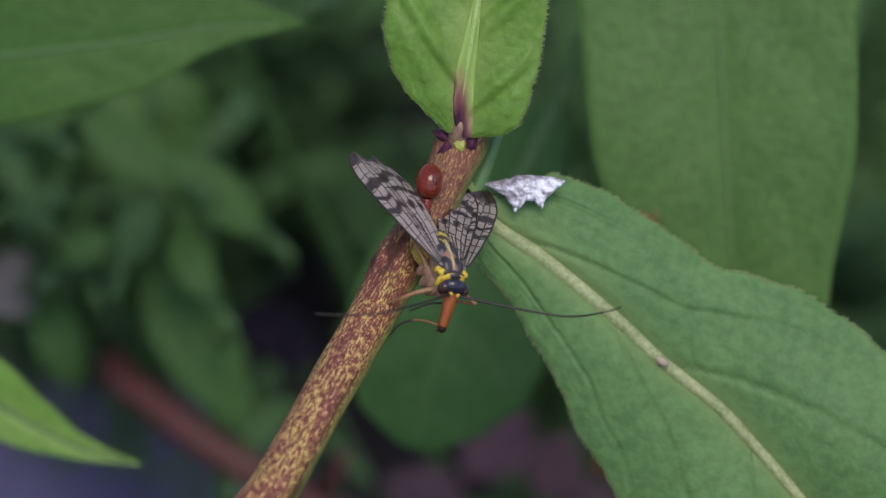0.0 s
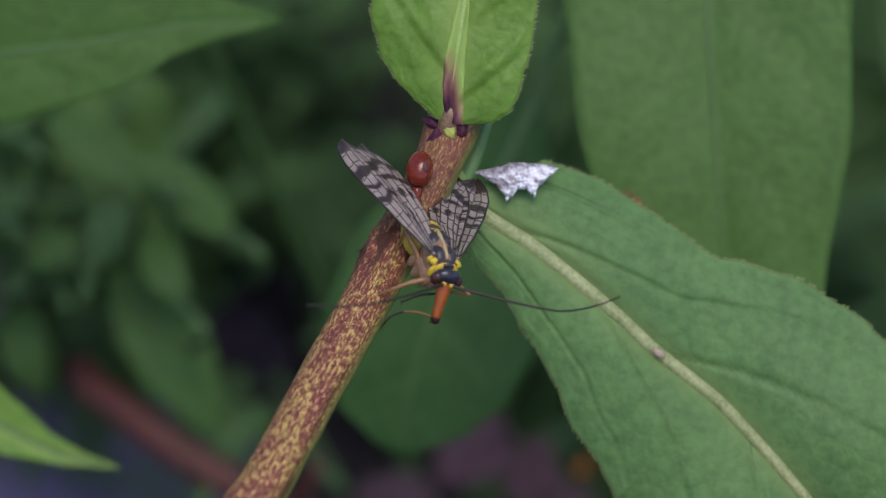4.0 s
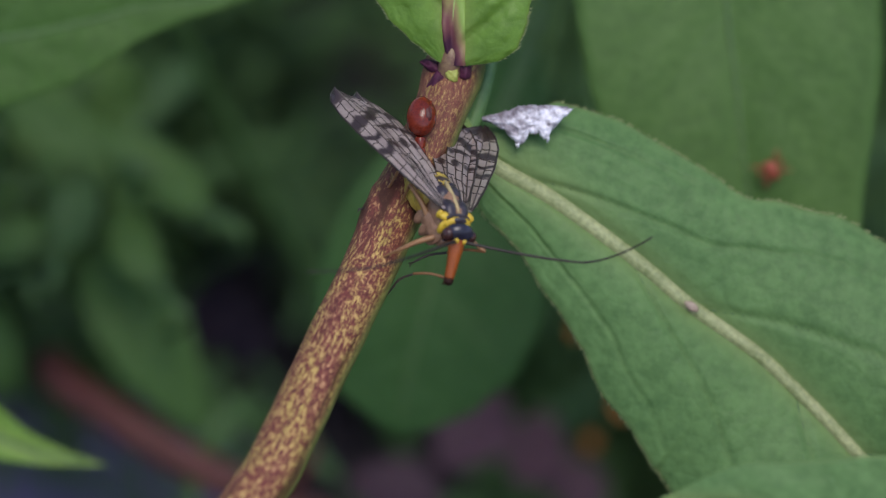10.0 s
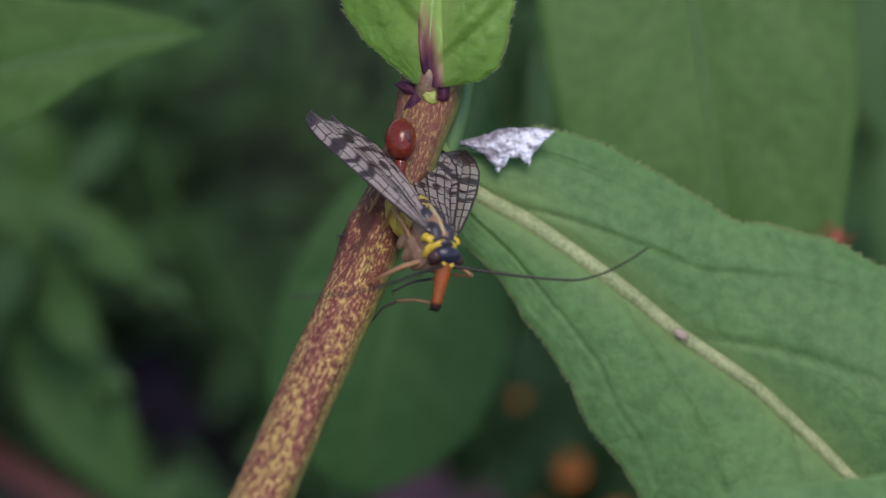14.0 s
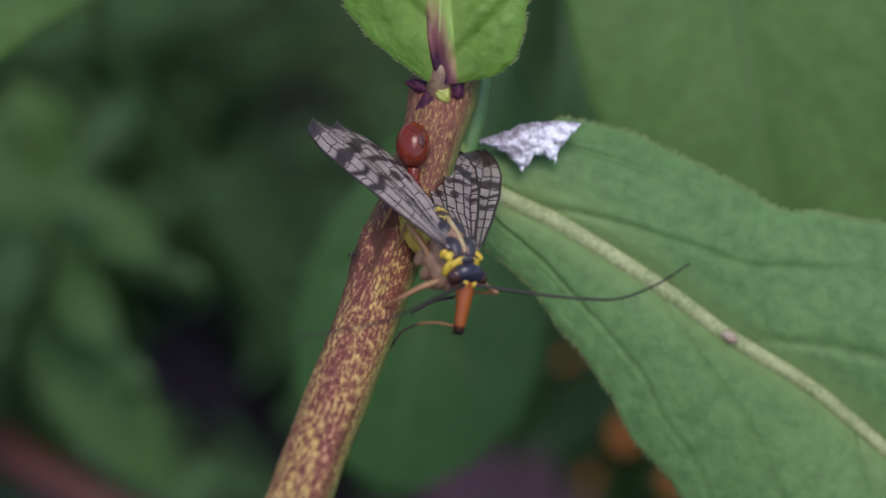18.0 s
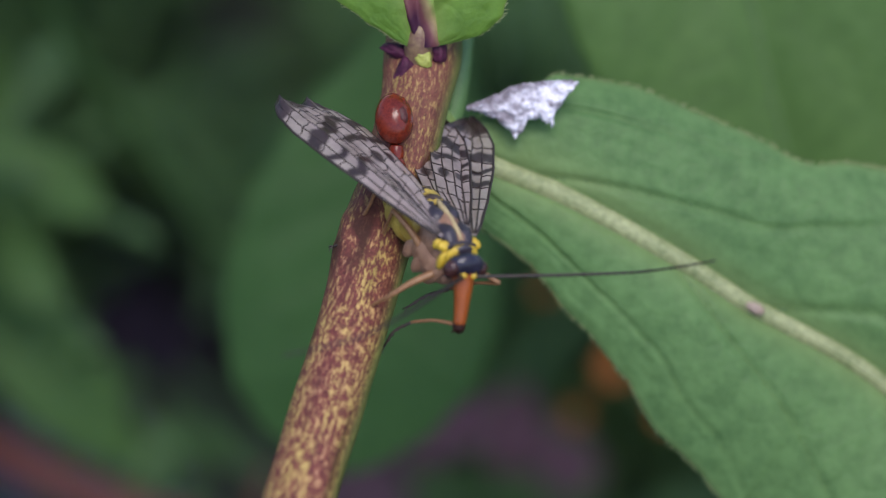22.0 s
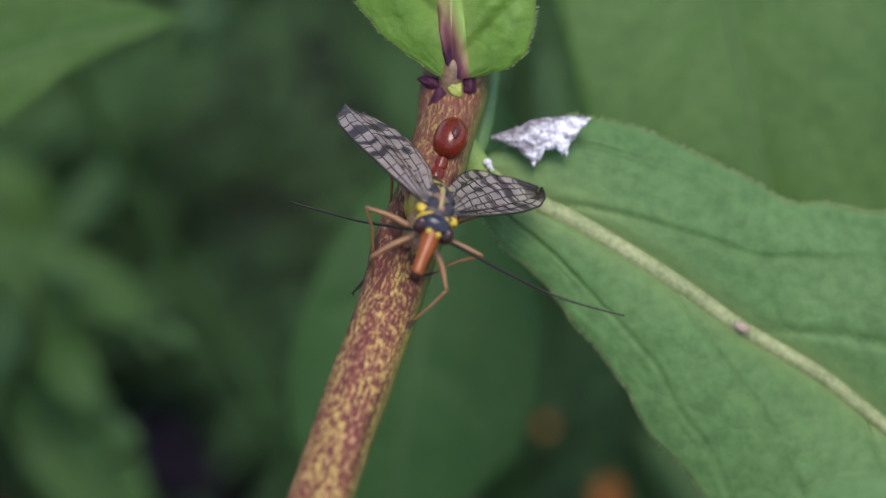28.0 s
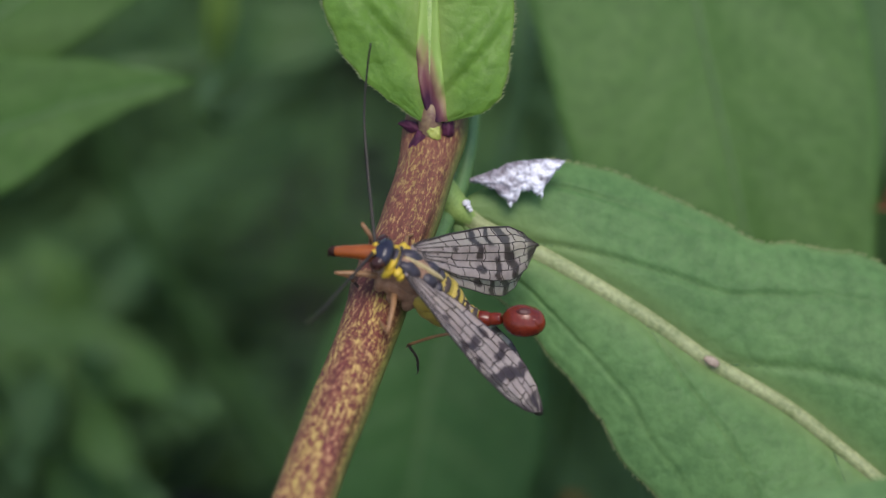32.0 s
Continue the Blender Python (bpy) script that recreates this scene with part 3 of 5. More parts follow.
def dropping():
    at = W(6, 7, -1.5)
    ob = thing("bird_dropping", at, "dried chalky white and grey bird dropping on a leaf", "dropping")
    # a ragged flake: ridge line above, hanging tatters below, grey towards the thin end
    top = [(0, 7.75), (0.10, 7.95), (0.30, 8.35), (0.42, 8.75), (0.62, 8.85), (0.85, 8.85), (1, 8.70)]
    low = [(0, 7.45), (0.12, 7.20), (0.25, 6.75), (0.33, 6.15), (0.40, 5.55), (0.46, 5.75), (0.53, 6.50), (0.62, 6.55), (0.69, 6.25), (0.74, 6.30), (0.80, 7.00), (0.92, 7.95), (1, 8.50)]
    bm = bmesh.new()
    chalk = bm.verts.layers.float.new("chalk")
    nu, nv = 90, 36
    sheets = []
    for face in (1, -1):
        g = []
        for i in range(nu + 1):
            u = i / nu
            a, b = table(low, u), table(top, u)
            b += 0.10 * noise.noise(Vector((u * 22, 0, 1)))
            a += 0.16 * noise.noise(Vector((u * 26, 0, 7)))
            row = []
            for j in range(nv + 1):
                v = j / nv
                x, y = 2.35 + 7.1 * u + 0.12 * noise.noise(Vector((v * 6, u * 3, 2))), lerp(a, b, v)
                dome = max(0.0, (4 * v * (1 - v)) * (4 * u * (1 - u) * 0.75 + 0.25)) ** 0.5
                rough = 0.26 * noise.noise(Vector((x * 1.5, y * 1.8, 3))) + 0.15 * noise.noise(Vector((x * 4.2, y * 4.6, 5))) + 0.07 * noise.noise(Vector((x * 11, y * 11, 9)))
                z = -8.1 + 0.03 * (x - 6) + face * dome * (0.55 if face > 0 else 0.3) + (rough * min(1.0, dome * 2.2) if face > 0 else 0)
                q = bm.verts.new(W(x, y, z))
                q[chalk] = min(1.0, max(0.0, 0.02 + 0.72 * smooth((u - 0.15) / 0.55) + 1.7 * rough + 0.95 * noise.noise(Vector((x * 1.3, y * 1.7, 12))) + 0.5 * noise.noise(Vector((x * 4.0, y * 4.0, 15))) - 0.6 * smooth((v - 0.80) / 0.14)))
                row.append(q)
            g.append(row)
        sheets.append(g)
    for g in sheets:
        for i in range(nu):
            for j in range(nv):
                bm.faces.new((g[i][j], g[i][j + 1], g[i + 1][j + 1], g[i + 1][j]))
    bmesh.ops.remove_doubles(bm, verts=bm.verts, dist=0.00003)
    part("crust", bm, M_DROP, ob)
    for x, y, l in ((7.55, 6.45, 0.55), (7.25, 6.5, 0.35), (5.2, 5.7, 0.3)):
        bm = bmesh.new()
        tube(bm, [W(x, y, -8.0), W(x + 0.08, y - l * 0.6, -8.1), W(x + 0.02, y - l, -8.4)], [0.00018, 0.00012, 0.00004], 7)
        whiten(bm)
        part("drip", bm, M_DROP, ob)
    bm = bmesh.new()
    for x, y, r in ((2.0, 5.9, 0.30), (2.15, 5.6, 0.22), (2.3, 5.35, 0.16)):
        for v in ball(bm, (0, 0, 0), (r, r * 0.8, r * 0.6), None, 14, 10, 0.35, 2.5, x):
            v.co = W(*(Vector((x, y, -8.35)) + v.co))
    whiten(bm)
    part("speck", bm, M_DROP, ob, "small white splash at the foot of the leaf")
    return ob


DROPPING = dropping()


# ---- plants behind ----
def back_plant(name, label, blade, mat, foot, bend, rib=(0.9, 0.2), nu=60, nv=26, veins=True, group="", stalk_r=0.0012):
    foot = Vector((foot[0], foot[1], 0.0))
    ob = thing(name, foot, label, "plant", group)
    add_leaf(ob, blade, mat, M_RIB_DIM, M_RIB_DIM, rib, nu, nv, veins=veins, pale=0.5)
    bm = bmesh.new()
    a = blade.point(0, 0)
    tube(bm, spline([a, W(*bend), foot + Vector((0, 0, 0.05)), foot - Vector((0, 0, 0.01))], 30), [lerp(0.0008, stalk_r, i / 30) for i in range(31)], 8)
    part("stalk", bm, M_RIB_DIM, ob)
    return ob


OVAL = [(0, 0.08), (0.04, 0.34), (0.12, 0.62), (0.25, 0.88), (0.42, 1.0), (0.6, 0.93), (0.78, 0.64), (0.92, 0.26), (1, 0.01)]


def oval(w):
    return [(s, w * k) for s, k in OVAL]


back_plant("broadleaf_plant", "plant with a broad smooth green leaf", Blade(((17, 78, -44), (19, 55, -40), (21.8, 28, -39), (24.2, 12, -39), (26.2, 0, -40), (29, -14, -42), (31, -26, -46)), (0, 0, 1), oval(14.0), oval(14.0), fold=0.10, veins=12, quilt=0.3, wave=0.14, seed=1.3), M_BACK, (0.03, 0.22), (10, 100, -70), (0.5, 0.15))
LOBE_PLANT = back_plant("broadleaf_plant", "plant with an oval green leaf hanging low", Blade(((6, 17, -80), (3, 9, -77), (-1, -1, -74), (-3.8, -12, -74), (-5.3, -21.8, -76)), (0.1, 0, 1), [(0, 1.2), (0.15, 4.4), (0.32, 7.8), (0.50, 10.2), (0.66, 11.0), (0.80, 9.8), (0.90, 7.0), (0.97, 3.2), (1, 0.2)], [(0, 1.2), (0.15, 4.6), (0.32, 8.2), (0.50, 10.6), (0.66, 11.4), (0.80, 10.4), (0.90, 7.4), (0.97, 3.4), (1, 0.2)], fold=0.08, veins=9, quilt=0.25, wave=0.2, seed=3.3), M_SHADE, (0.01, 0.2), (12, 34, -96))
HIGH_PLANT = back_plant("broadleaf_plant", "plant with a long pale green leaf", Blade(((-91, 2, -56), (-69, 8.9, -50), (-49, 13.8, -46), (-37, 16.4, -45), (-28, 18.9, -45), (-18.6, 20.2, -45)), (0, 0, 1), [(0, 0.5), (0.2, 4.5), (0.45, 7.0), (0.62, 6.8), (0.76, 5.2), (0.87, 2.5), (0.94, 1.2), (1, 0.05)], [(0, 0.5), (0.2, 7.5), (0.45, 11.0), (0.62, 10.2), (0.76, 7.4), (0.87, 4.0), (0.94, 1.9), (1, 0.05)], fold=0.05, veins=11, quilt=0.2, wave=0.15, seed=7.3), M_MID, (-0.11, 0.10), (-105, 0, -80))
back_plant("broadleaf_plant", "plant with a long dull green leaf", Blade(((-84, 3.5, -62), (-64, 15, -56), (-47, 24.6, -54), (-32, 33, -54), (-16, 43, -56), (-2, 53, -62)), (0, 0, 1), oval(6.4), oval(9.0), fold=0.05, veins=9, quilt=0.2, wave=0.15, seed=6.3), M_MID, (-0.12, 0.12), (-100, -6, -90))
back_plant("broadleaf_plant", "low plant with a drooping oval green leaf", Blade(((-42.5, -3.8, -132), (-39.0, -9.6, -128), (-34.6, -16.6, -128), (-29.0, -25.7, -132)), (0, 0.2, 1), oval(5.2), oval(5.0), fold=0.12, veins=8, quilt=0.2, wave=0.25, seed=5.1), M_BACK, (-0.060, 0.205), (-45, 0, -140), (0.4, 0.12), 30, 14)
back_plant("grass_plant", "pale green grass blade rising out of the undergrowth", Blade(((-21.5, 31, -96), (-20.5, 36, -92), (-19.5, 45, -90), (-18, 60, -90), (-15, 80, -95)), (0.1, -0.1, 1), [(0, 0.7), (0.1, 1.4), (0.6, 1.3), (1, 0.1)], [(0, 0.7), (0.1, 1.4), (0.6, 1.3), (1, 0.1)], fold=0.2, veins=3, quilt=0.1, wave=0.2, seed=4.3), M_TOP, (-0.02, 0.30), (-22, 27, -110), (0.3, 0.1), veins=False)
TIP = [(0, 0.4), (0.25, 4.4), (0.5, 5.2), (0.68, 4.2), (0.78, 2.8), (0.885, 1.25), (0.95, 0.5), (1, 0.05)]
back_plant("broadleaf_plant", "plant with a narrow pointed green leaf", Blade(((-86, -14, -56), (-66, -14.5, -52), (-50, -18.2, -50), (-43.3, -21.0, -50), (-37.5, -23.1, -50), (-31, -24.2, -50.5)), (0, 0, 1), TIP, TIP, fold=0.1, veins=8, quilt=0.2, wave=0.2, seed=8.3), M_TOP, (-0.10, 0.03), (-96, -20, -70))

back_plant("broadleaf_plant", "low plant with a small drooping green leaf", Blade(((-56.5, -10.5, -136), (-54.8, -15.0, -134), (-53.3, -18.5, -134), (-51.5, -23.0, -137)), (0, 0.2, 1), oval(3.0), oval(3.2), fold=0.12, veins=7, quilt=0.2, wave=0.25, seed=2.1), M_BACK, (-0.075, 0.205), (-58, -6, -144), (0.4, 0.12), 26, 12)


def more_back_leaves():
    rng = random.Random(21)
    spots = [(-14, 34, -104, 15, 3.6), (14, 44, -120, 80, 9), (62, 8, -130, 100, 12), (46, -26, -150, 140, 12),
             (-70, 40, -190, 45, 12), (30, 40, -150, 90, 13), (28, -44, -170, 30, 8), (60, 40, -160, 90, 14)]
    for x, y, z, deg, w in spots:
        a = radians(deg + rng.uniform(-12, 12))
        l = w * rng.uniform(3.6, 4.6)
        d = Vector((math.cos(a), math.sin(a), rng.uniform(-0.35, 0.1)))
        c = Vector((x, y, z))
        ax = [c - d * l * 0.5, c - d * l * 0.15 + Vector((0, 0, 3)), c + d * l * 0.2 + Vector((0, 0, 3)), c + d * l * 0.5]
        b = Blade(ax, (rng.uniform(-0.3, 0.3), rng.uniform(0, 0.5), 1), oval(w), oval(w), fold=0.1, veins=8, quilt=0.2, wave=0.3, seed=x)
        g = W(x, y, z)
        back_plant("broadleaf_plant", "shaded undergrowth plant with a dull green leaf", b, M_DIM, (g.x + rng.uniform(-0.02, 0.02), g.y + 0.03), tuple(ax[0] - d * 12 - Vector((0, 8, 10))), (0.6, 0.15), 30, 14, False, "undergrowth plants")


more_back_leaves()


def weeds():
    """Small single-leaved weeds that stand among the ferny growth."""
    rng = random.Random(33)
    made = 0
    while made < 42:
        x, y, z = rng.uniform(-60, -20), rng.uniform(-25, 15), rng.uniform(-150, -112)
        if math.hypot(x + 28, y + 12.5) < 9 or (y < -6 and x < -33) or (x > -34 and y > -4):
            continue
        made += 1
        w = rng.uniform(1.5, 3.4)
        a, l = rng.uniform(0.2, 2.9), w * rng.uniform(3.2, 5.0)
        d = Vector((math.cos(a), math.sin(a), rng.uniform(-0.5, 0.3)))
        c = Vector((x, y, z))
        ax = [c - d * l * 0.5, c - d * l * 0.15 + Vector((0, 0, 1)), c + d * l * 0.2 + Vector((0, 0, 1)), c + d * l * 0.5]
        b = Blade(ax, (rng.uniform(-0.4, 0.4), rng.uniform(-0.1, 0.6), 1), oval(w), oval(w), fold=0.15, veins=6, quilt=0.15, wave=0.4, seed=x)
        g = W(x, y, z)
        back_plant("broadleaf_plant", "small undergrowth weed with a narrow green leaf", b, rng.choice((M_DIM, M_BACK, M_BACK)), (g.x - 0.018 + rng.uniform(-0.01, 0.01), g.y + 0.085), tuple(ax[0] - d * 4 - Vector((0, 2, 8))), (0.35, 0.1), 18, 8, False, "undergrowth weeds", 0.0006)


weeds()


def undergrowth():
    """Fine ferny growth over the soil: uncountable small leaflets on thin stalks."""
    rng = random.Random(5)
    bm = bmesh.new()
    tone = bm.verts.layers.float.new("vein")
    for k in range(5600):
        x, y = (rng.uniform(-0.125, -0.045), rng.uniform(0.235, 0.31)) if k < 360 else (rng.uniform(-0.16, 0.14), rng.uniform(0.02, 0.46)) if k < 2900 else (rng.gauss(0, 0.55), 0.35 + rng.gauss(0, 0.5))
        if k >= 2900 and -0.2 < x < 0.18 and -0.5 < y < 0.5:
            continue
        if noise.noise(Vector((x * 16, y * 11, 4))) < -0.36 or (x > -0.028 and y < 0.2 and rng.random() < 0.7):
            continue
        if (y < 0.205 and x < -0.028) or math.hypot(x + 0.040, (y - 0.205) * 0.4) < 0.014 or math.hypot(x + 0.014, (y - 0.29) * 0.45) < 0.022:
            continue
        if -0.052 < x < 0.0 and 0.2 < y < 0.285 and rng.random() < 0.5:
            continue
        if -0.078 < x < 0.005 and 0.28 < y < 0.42 and rng.random() < 0.85:
            continue
        h = rng.uniform(0.03, 0.075) + 0.055 * smooth((-0.02 - x) / 0.03) * rng.random()
        a = rng.uniform(0, math.tau)
        lean = Vector((math.cos(a), math.sin(a), 0)) * rng.uniform(0.2, 0.7)
        root = Vector((x, y, -0.004))
        stalk = [root + (lean * t * t + Vector((0, 0, 1)) * t) * h for t in (0, 0.25, 0.5, 0.75, 1.0)]
        tube(bm, stalk, [0.0006, 0.0005, 0.0004, 0.0003, 0.0002], 4)
        for k in range(11):
            t = 0.3 + 0.7 * k / 10
            p = root + (lean * t * t + Vector((0, 0, 1)) * t) * h
            for sgn in (-1, 1):
                out = (Vector((-math.sin(a), math.cos(a), 0)) * sgn + lean * 0.6 + Vector((0, 0, rng.uniform(-0.1, 0.5)))).normalized()
                l = 0.0085 * (1.15 - 0.7 * abs(t - 0.55)) * rng.uniform(0.7, 1.3)
                w = out.cross(Vector((0, 0, 1))).normalized() * l * 0.22
                lift = Vector((0, 0, 0.12 * l))
                q = [bm.verts.new(v) for v in (p, p + out * l * 0.5 + w, p + out * l, p + out * l * 0.5 - w, p + out * l * 0.5 - lift)]
                for f in ((0, 1, 4), (1, 2, 4), (2, 3, 4), (3, 0, 4)):
                    bm.faces.new([q[i] for i in f])
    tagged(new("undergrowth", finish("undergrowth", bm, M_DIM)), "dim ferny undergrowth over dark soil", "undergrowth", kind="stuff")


undergrowth()


def litter():
    twig = thing("fallen_twig", W(-40, -23, -150), "reddish brown twig lying in the undergrowth", "twig")
    bm = bmesh.new()
    tube(bm, spline([W(-48, -19.2, -142), W(-44, -21.6, -133), (W(-27, -30.6, -130)), W(0, -40.5, -136), W(30, -49, -146)], 40), [lerp(0.0022, 0.0019, i / 40) for i in range(41)], 12)
    part("bark", bm, M_TWIG, twig)
    bm = bmesh.new()
    tube(bm, [W(-20, -33.4, -131), W(-17, -29, -127), W(-16, -26, -125)], [0.0011, 0.0008, 0.0005], 8)
    part("side_shoot", bm, M_TWIG, twig)
    # flat slab added in place of the paler, better lit soil
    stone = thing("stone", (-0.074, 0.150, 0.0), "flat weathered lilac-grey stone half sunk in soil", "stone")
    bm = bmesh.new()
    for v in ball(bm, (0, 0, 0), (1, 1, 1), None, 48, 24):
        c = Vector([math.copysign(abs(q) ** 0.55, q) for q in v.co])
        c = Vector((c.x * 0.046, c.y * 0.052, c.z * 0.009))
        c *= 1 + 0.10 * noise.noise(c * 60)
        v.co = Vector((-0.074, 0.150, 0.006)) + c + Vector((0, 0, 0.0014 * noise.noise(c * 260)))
    part("slab", bm, M_PALE, stone)
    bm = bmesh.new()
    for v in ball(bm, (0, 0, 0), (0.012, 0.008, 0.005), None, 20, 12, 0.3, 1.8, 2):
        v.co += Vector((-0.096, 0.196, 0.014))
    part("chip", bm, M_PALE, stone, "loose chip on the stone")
    rng = random.Random(8)
    # the two near-black leaf shapes stand in for a shaded gap
    for x, y, z, r, mat, lab in ((19.3, -21.0, -150, 2.0, M_ORANGE, "fallen orange petal lying on dark soil"), (25.1, -26.6, -150, 2.0, M_ORANGE, "fallen orange petal lying on dark soil"), (13.4, -13.0, -156, 0.9, M_ORANGE, "small shrivelled orange petal on dark soil"), (15.6, -26.5, -158, 1.1, M_ORANGE, "small shrivelled orange petal on dark soil"), (-30.2, -13.4, -158, 4.8, M_GAP_SHADE, "blackened wet dead leaf in the undergrowth"), (-27.0, -15.4, -161, 4.0, M_GAP_SHADE, "blackened wet dead leaf in the undergrowth"), (-60.0, -11.0, -138, 5.6, M_TAN, "bleached dead leaf caught in the undergrowth"), (9, -28, -165, 5, M_MAUVE, "withered mauve leaf on the soil"), (1, -26, -160, 6, M_MAUVE, "withered mauve leaf on the soil"), (14, -33, -170, 4.5, M_MAUVE, "withered mauve leaf on the soil"), (-8, -34, -160, 6, M_MAUVE, "withered mauve leaf on the soil")):
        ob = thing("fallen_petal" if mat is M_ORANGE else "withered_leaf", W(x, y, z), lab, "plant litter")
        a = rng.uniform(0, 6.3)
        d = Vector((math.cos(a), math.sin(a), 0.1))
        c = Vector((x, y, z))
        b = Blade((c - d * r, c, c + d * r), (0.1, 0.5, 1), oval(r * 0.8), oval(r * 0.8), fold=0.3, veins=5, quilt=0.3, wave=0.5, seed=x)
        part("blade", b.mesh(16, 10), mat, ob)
        part("midrib", b.rib(0.28, 0.1, 0.02, 0.95, sides=6), mat, ob)


litter()


# ---- small red mite that walks over the broad leaf ----
def red_mite():
    mite = thing("red_mite", (0, 0, 0), "tiny orange-red velvet mite on a broad leaf", "mite")
    ORIGIN[mite.name] = Vector()
    bm = bmesh.new()
    ball(bm, (0, 0, 0.0006), (0.00076, 0.00062, 0.0005), None, 18, 12, 0.15, 2.0)
    ball(bm, (0.00078, 0, 0.00052), (0.00034, 0.0003, 0.00026), None, 12, 8)
    part("body", bm, M_MITE, mite)
    for sgn in (-1, 1):
        for k in range(4):
            bm = bmesh.new()
            x = 0.0006 - 0.0004 * k
            tube(bm, [Vector((x, sgn * 0.0005, 0.0006)), Vector((x * 1.5, sgn * 0.0011, 0.0008)), Vector((x * 2.0, sgn * 0.0015, 0.0))], [0.00011, 0.0001, 0.00005], 6)
            part("leg", bm, M_MITE, mite)
    return mite


M_MITE = plain("mite_red", (0.24, 0.046, 0.024), (0.34, 0.08, 0.045), 1500, 0.6, 0.4)
MITE = red_mite()

# ---- scorpionfly ----
M_HEAD = plain("head_black", (0.012, 0.011, 0.022), (0.03, 0.028, 0.05), 1500, 0.22, 0.25)
M_EYE = plain("eye_brown", (0.03, 0.012, 0.014), (0.06, 0.022, 0.02), 3000, 0.2, 0.1)
M_YELLOW = plain("body_yellow", (0.52, 0.33, 0.02), (0.66, 0.47, 0.05), 1400, 0.4, 0.3)
M_ROSTRUM = plain("beak_orange", (0.22, 0.046, 0.006), (0.33, 0.080, 0.012), 1200, 0.35, 0.3)
M_PIT = plain("bulb_pit_shade", (0.050, 0.010, 0.010), (0.095, 0.020, 0.018), 1800, 0.5, 0.3)
M_TIP = plain("beak_tip", (0.014, 0.005, 0.004), (0.04, 0.014, 0.010), 1500, 0.65, 0.2, spec=0.2)
M_SIDE = plain("body_side", (0.17, 0.080, 0.048), (0.38, 0.22, 0.14), 1400, 0.45, 0.5)
M_BACKPLATE = plain("back_plate", (0.018, 0.013, 0.022), (0.055, 0.045, 0.060), 1500, 0.36, 0.4)
M_STRIPE = plain("back_stripe", (0.40, 0.30, 0.14), (0.50, 0.40, 0.22), 1100, 0.4, 0.3)
M_BELLY = plain("belly_yellow", (0.36, 0.25, 0.03), (0.52, 0.38, 0.08), 900, 0.45, 0.35)
M_BAND = plain("belly_band", (0.03, 0.018, 0.014), (0.08, 0.05, 0.035), 1200, 0.35, 0.3)
M_BULB = plain("bulb_red", (0.090, 0.009, 0.005), (0.21, 0.028, 0.011), 900, 0.18, 0.3)
M_LEG = plain("leg_tan", (0.19, 0.085, 0.035), (0.32, 0.17, 0.08), 1300, 0.45, 0.3)
M_FOOT = plain("foot_dark", (0.02, 0.014, 0.014), (0.06, 0.04, 0.035), 1500, 0.5, 0.3)
M_ANT = plain("antenna_black", (0.010, 0.007, 0.006), (0.03, 0.02, 0.015), 2500, 0.5, 0.3)
M_WINGVEIN = plain("wing_vein", (0.018, 0.011, 0.012), (0.045, 0.03, 0.028), 2000, 0.4, 0.2)


def wing_material():
    m, nt, b = material("wing_membrane")
    n = noise_tex(nt, 900, 4.0)
    clear = ramp(nt, n, [(0.3, (0.30, 0.235, 0.225)), (0.7, (0.45, 0.370, 0.350))])
    dark = ramp(nt, n, [(0.3, (0.022, 0.013, 0.016)), (0.7, (0.055, 0.036, 0.036))])
    tone = attribute(nt, "band")
    nt.links.new(mix(nt, tone, clear, dark), b.inputs["Base Color"])
    b.inputs["Roughness"].default_value = 0.32
    nt.links.new(bump(nt, noise_tex(nt, 2600, 3.0), 0.3, 0.00008), b.inputs["Normal"])
    t = nt.nodes.new("ShaderNodeBsdfTransparent")
    s = nt.nodes.new("ShaderNodeMixShader")
    see = nt.nodes.new("ShaderNodeMapRange")
    see.inputs["To Min"].default_value, see.inputs["To Max"].default_value = 0.30, 0.05
    nt.links.new(tone, see.inputs["Value"])
    nt.links.new(see.outputs[0], s.inputs[0])
    nt.links.new(b.outputs[0], s.inputs[1])
    nt.links.new(t.outputs[0], s.inputs[2])
    nt.links.new(s.outputs[0], nt.nodes["Material Output"].inputs[0])
    return m


M_WING = wing_material()
LEAD = [(0, 0.30), (0.12, 0.60), (0.35, 0.95), (0.6, 1.20), (0.8, 1.12), (0.91, 0.66), (0.97, 0.10), (1, -0.50)]
TRAIL = [(0, -0.40), (0.12, -1.25), (0.35, -2.25), (0.6, -2.75), (0.74, -2.80), (0.87, -2.15), (0.95, -1.25), (1, -0.55)]
SPAN = 14.0


def wing_point(s, v, off=0.0):
    """s along the wing, v = -1 at the trailing edge, 1 at the leading edge; metres."""
    a, b = table(TRAIL, s), table(LEAD, s)
    y = lerp(a, b, (v + 1) / 2)
    z = 0.16 * math.sin(v * 5.0) * (1 - 0.5 * s) * min(1, s * 4) + 0.30 * math.sin(s * 2.6) - 0.45 * v * v * s + off
    return Vector((s * SPAN, y, z)) * 0.001


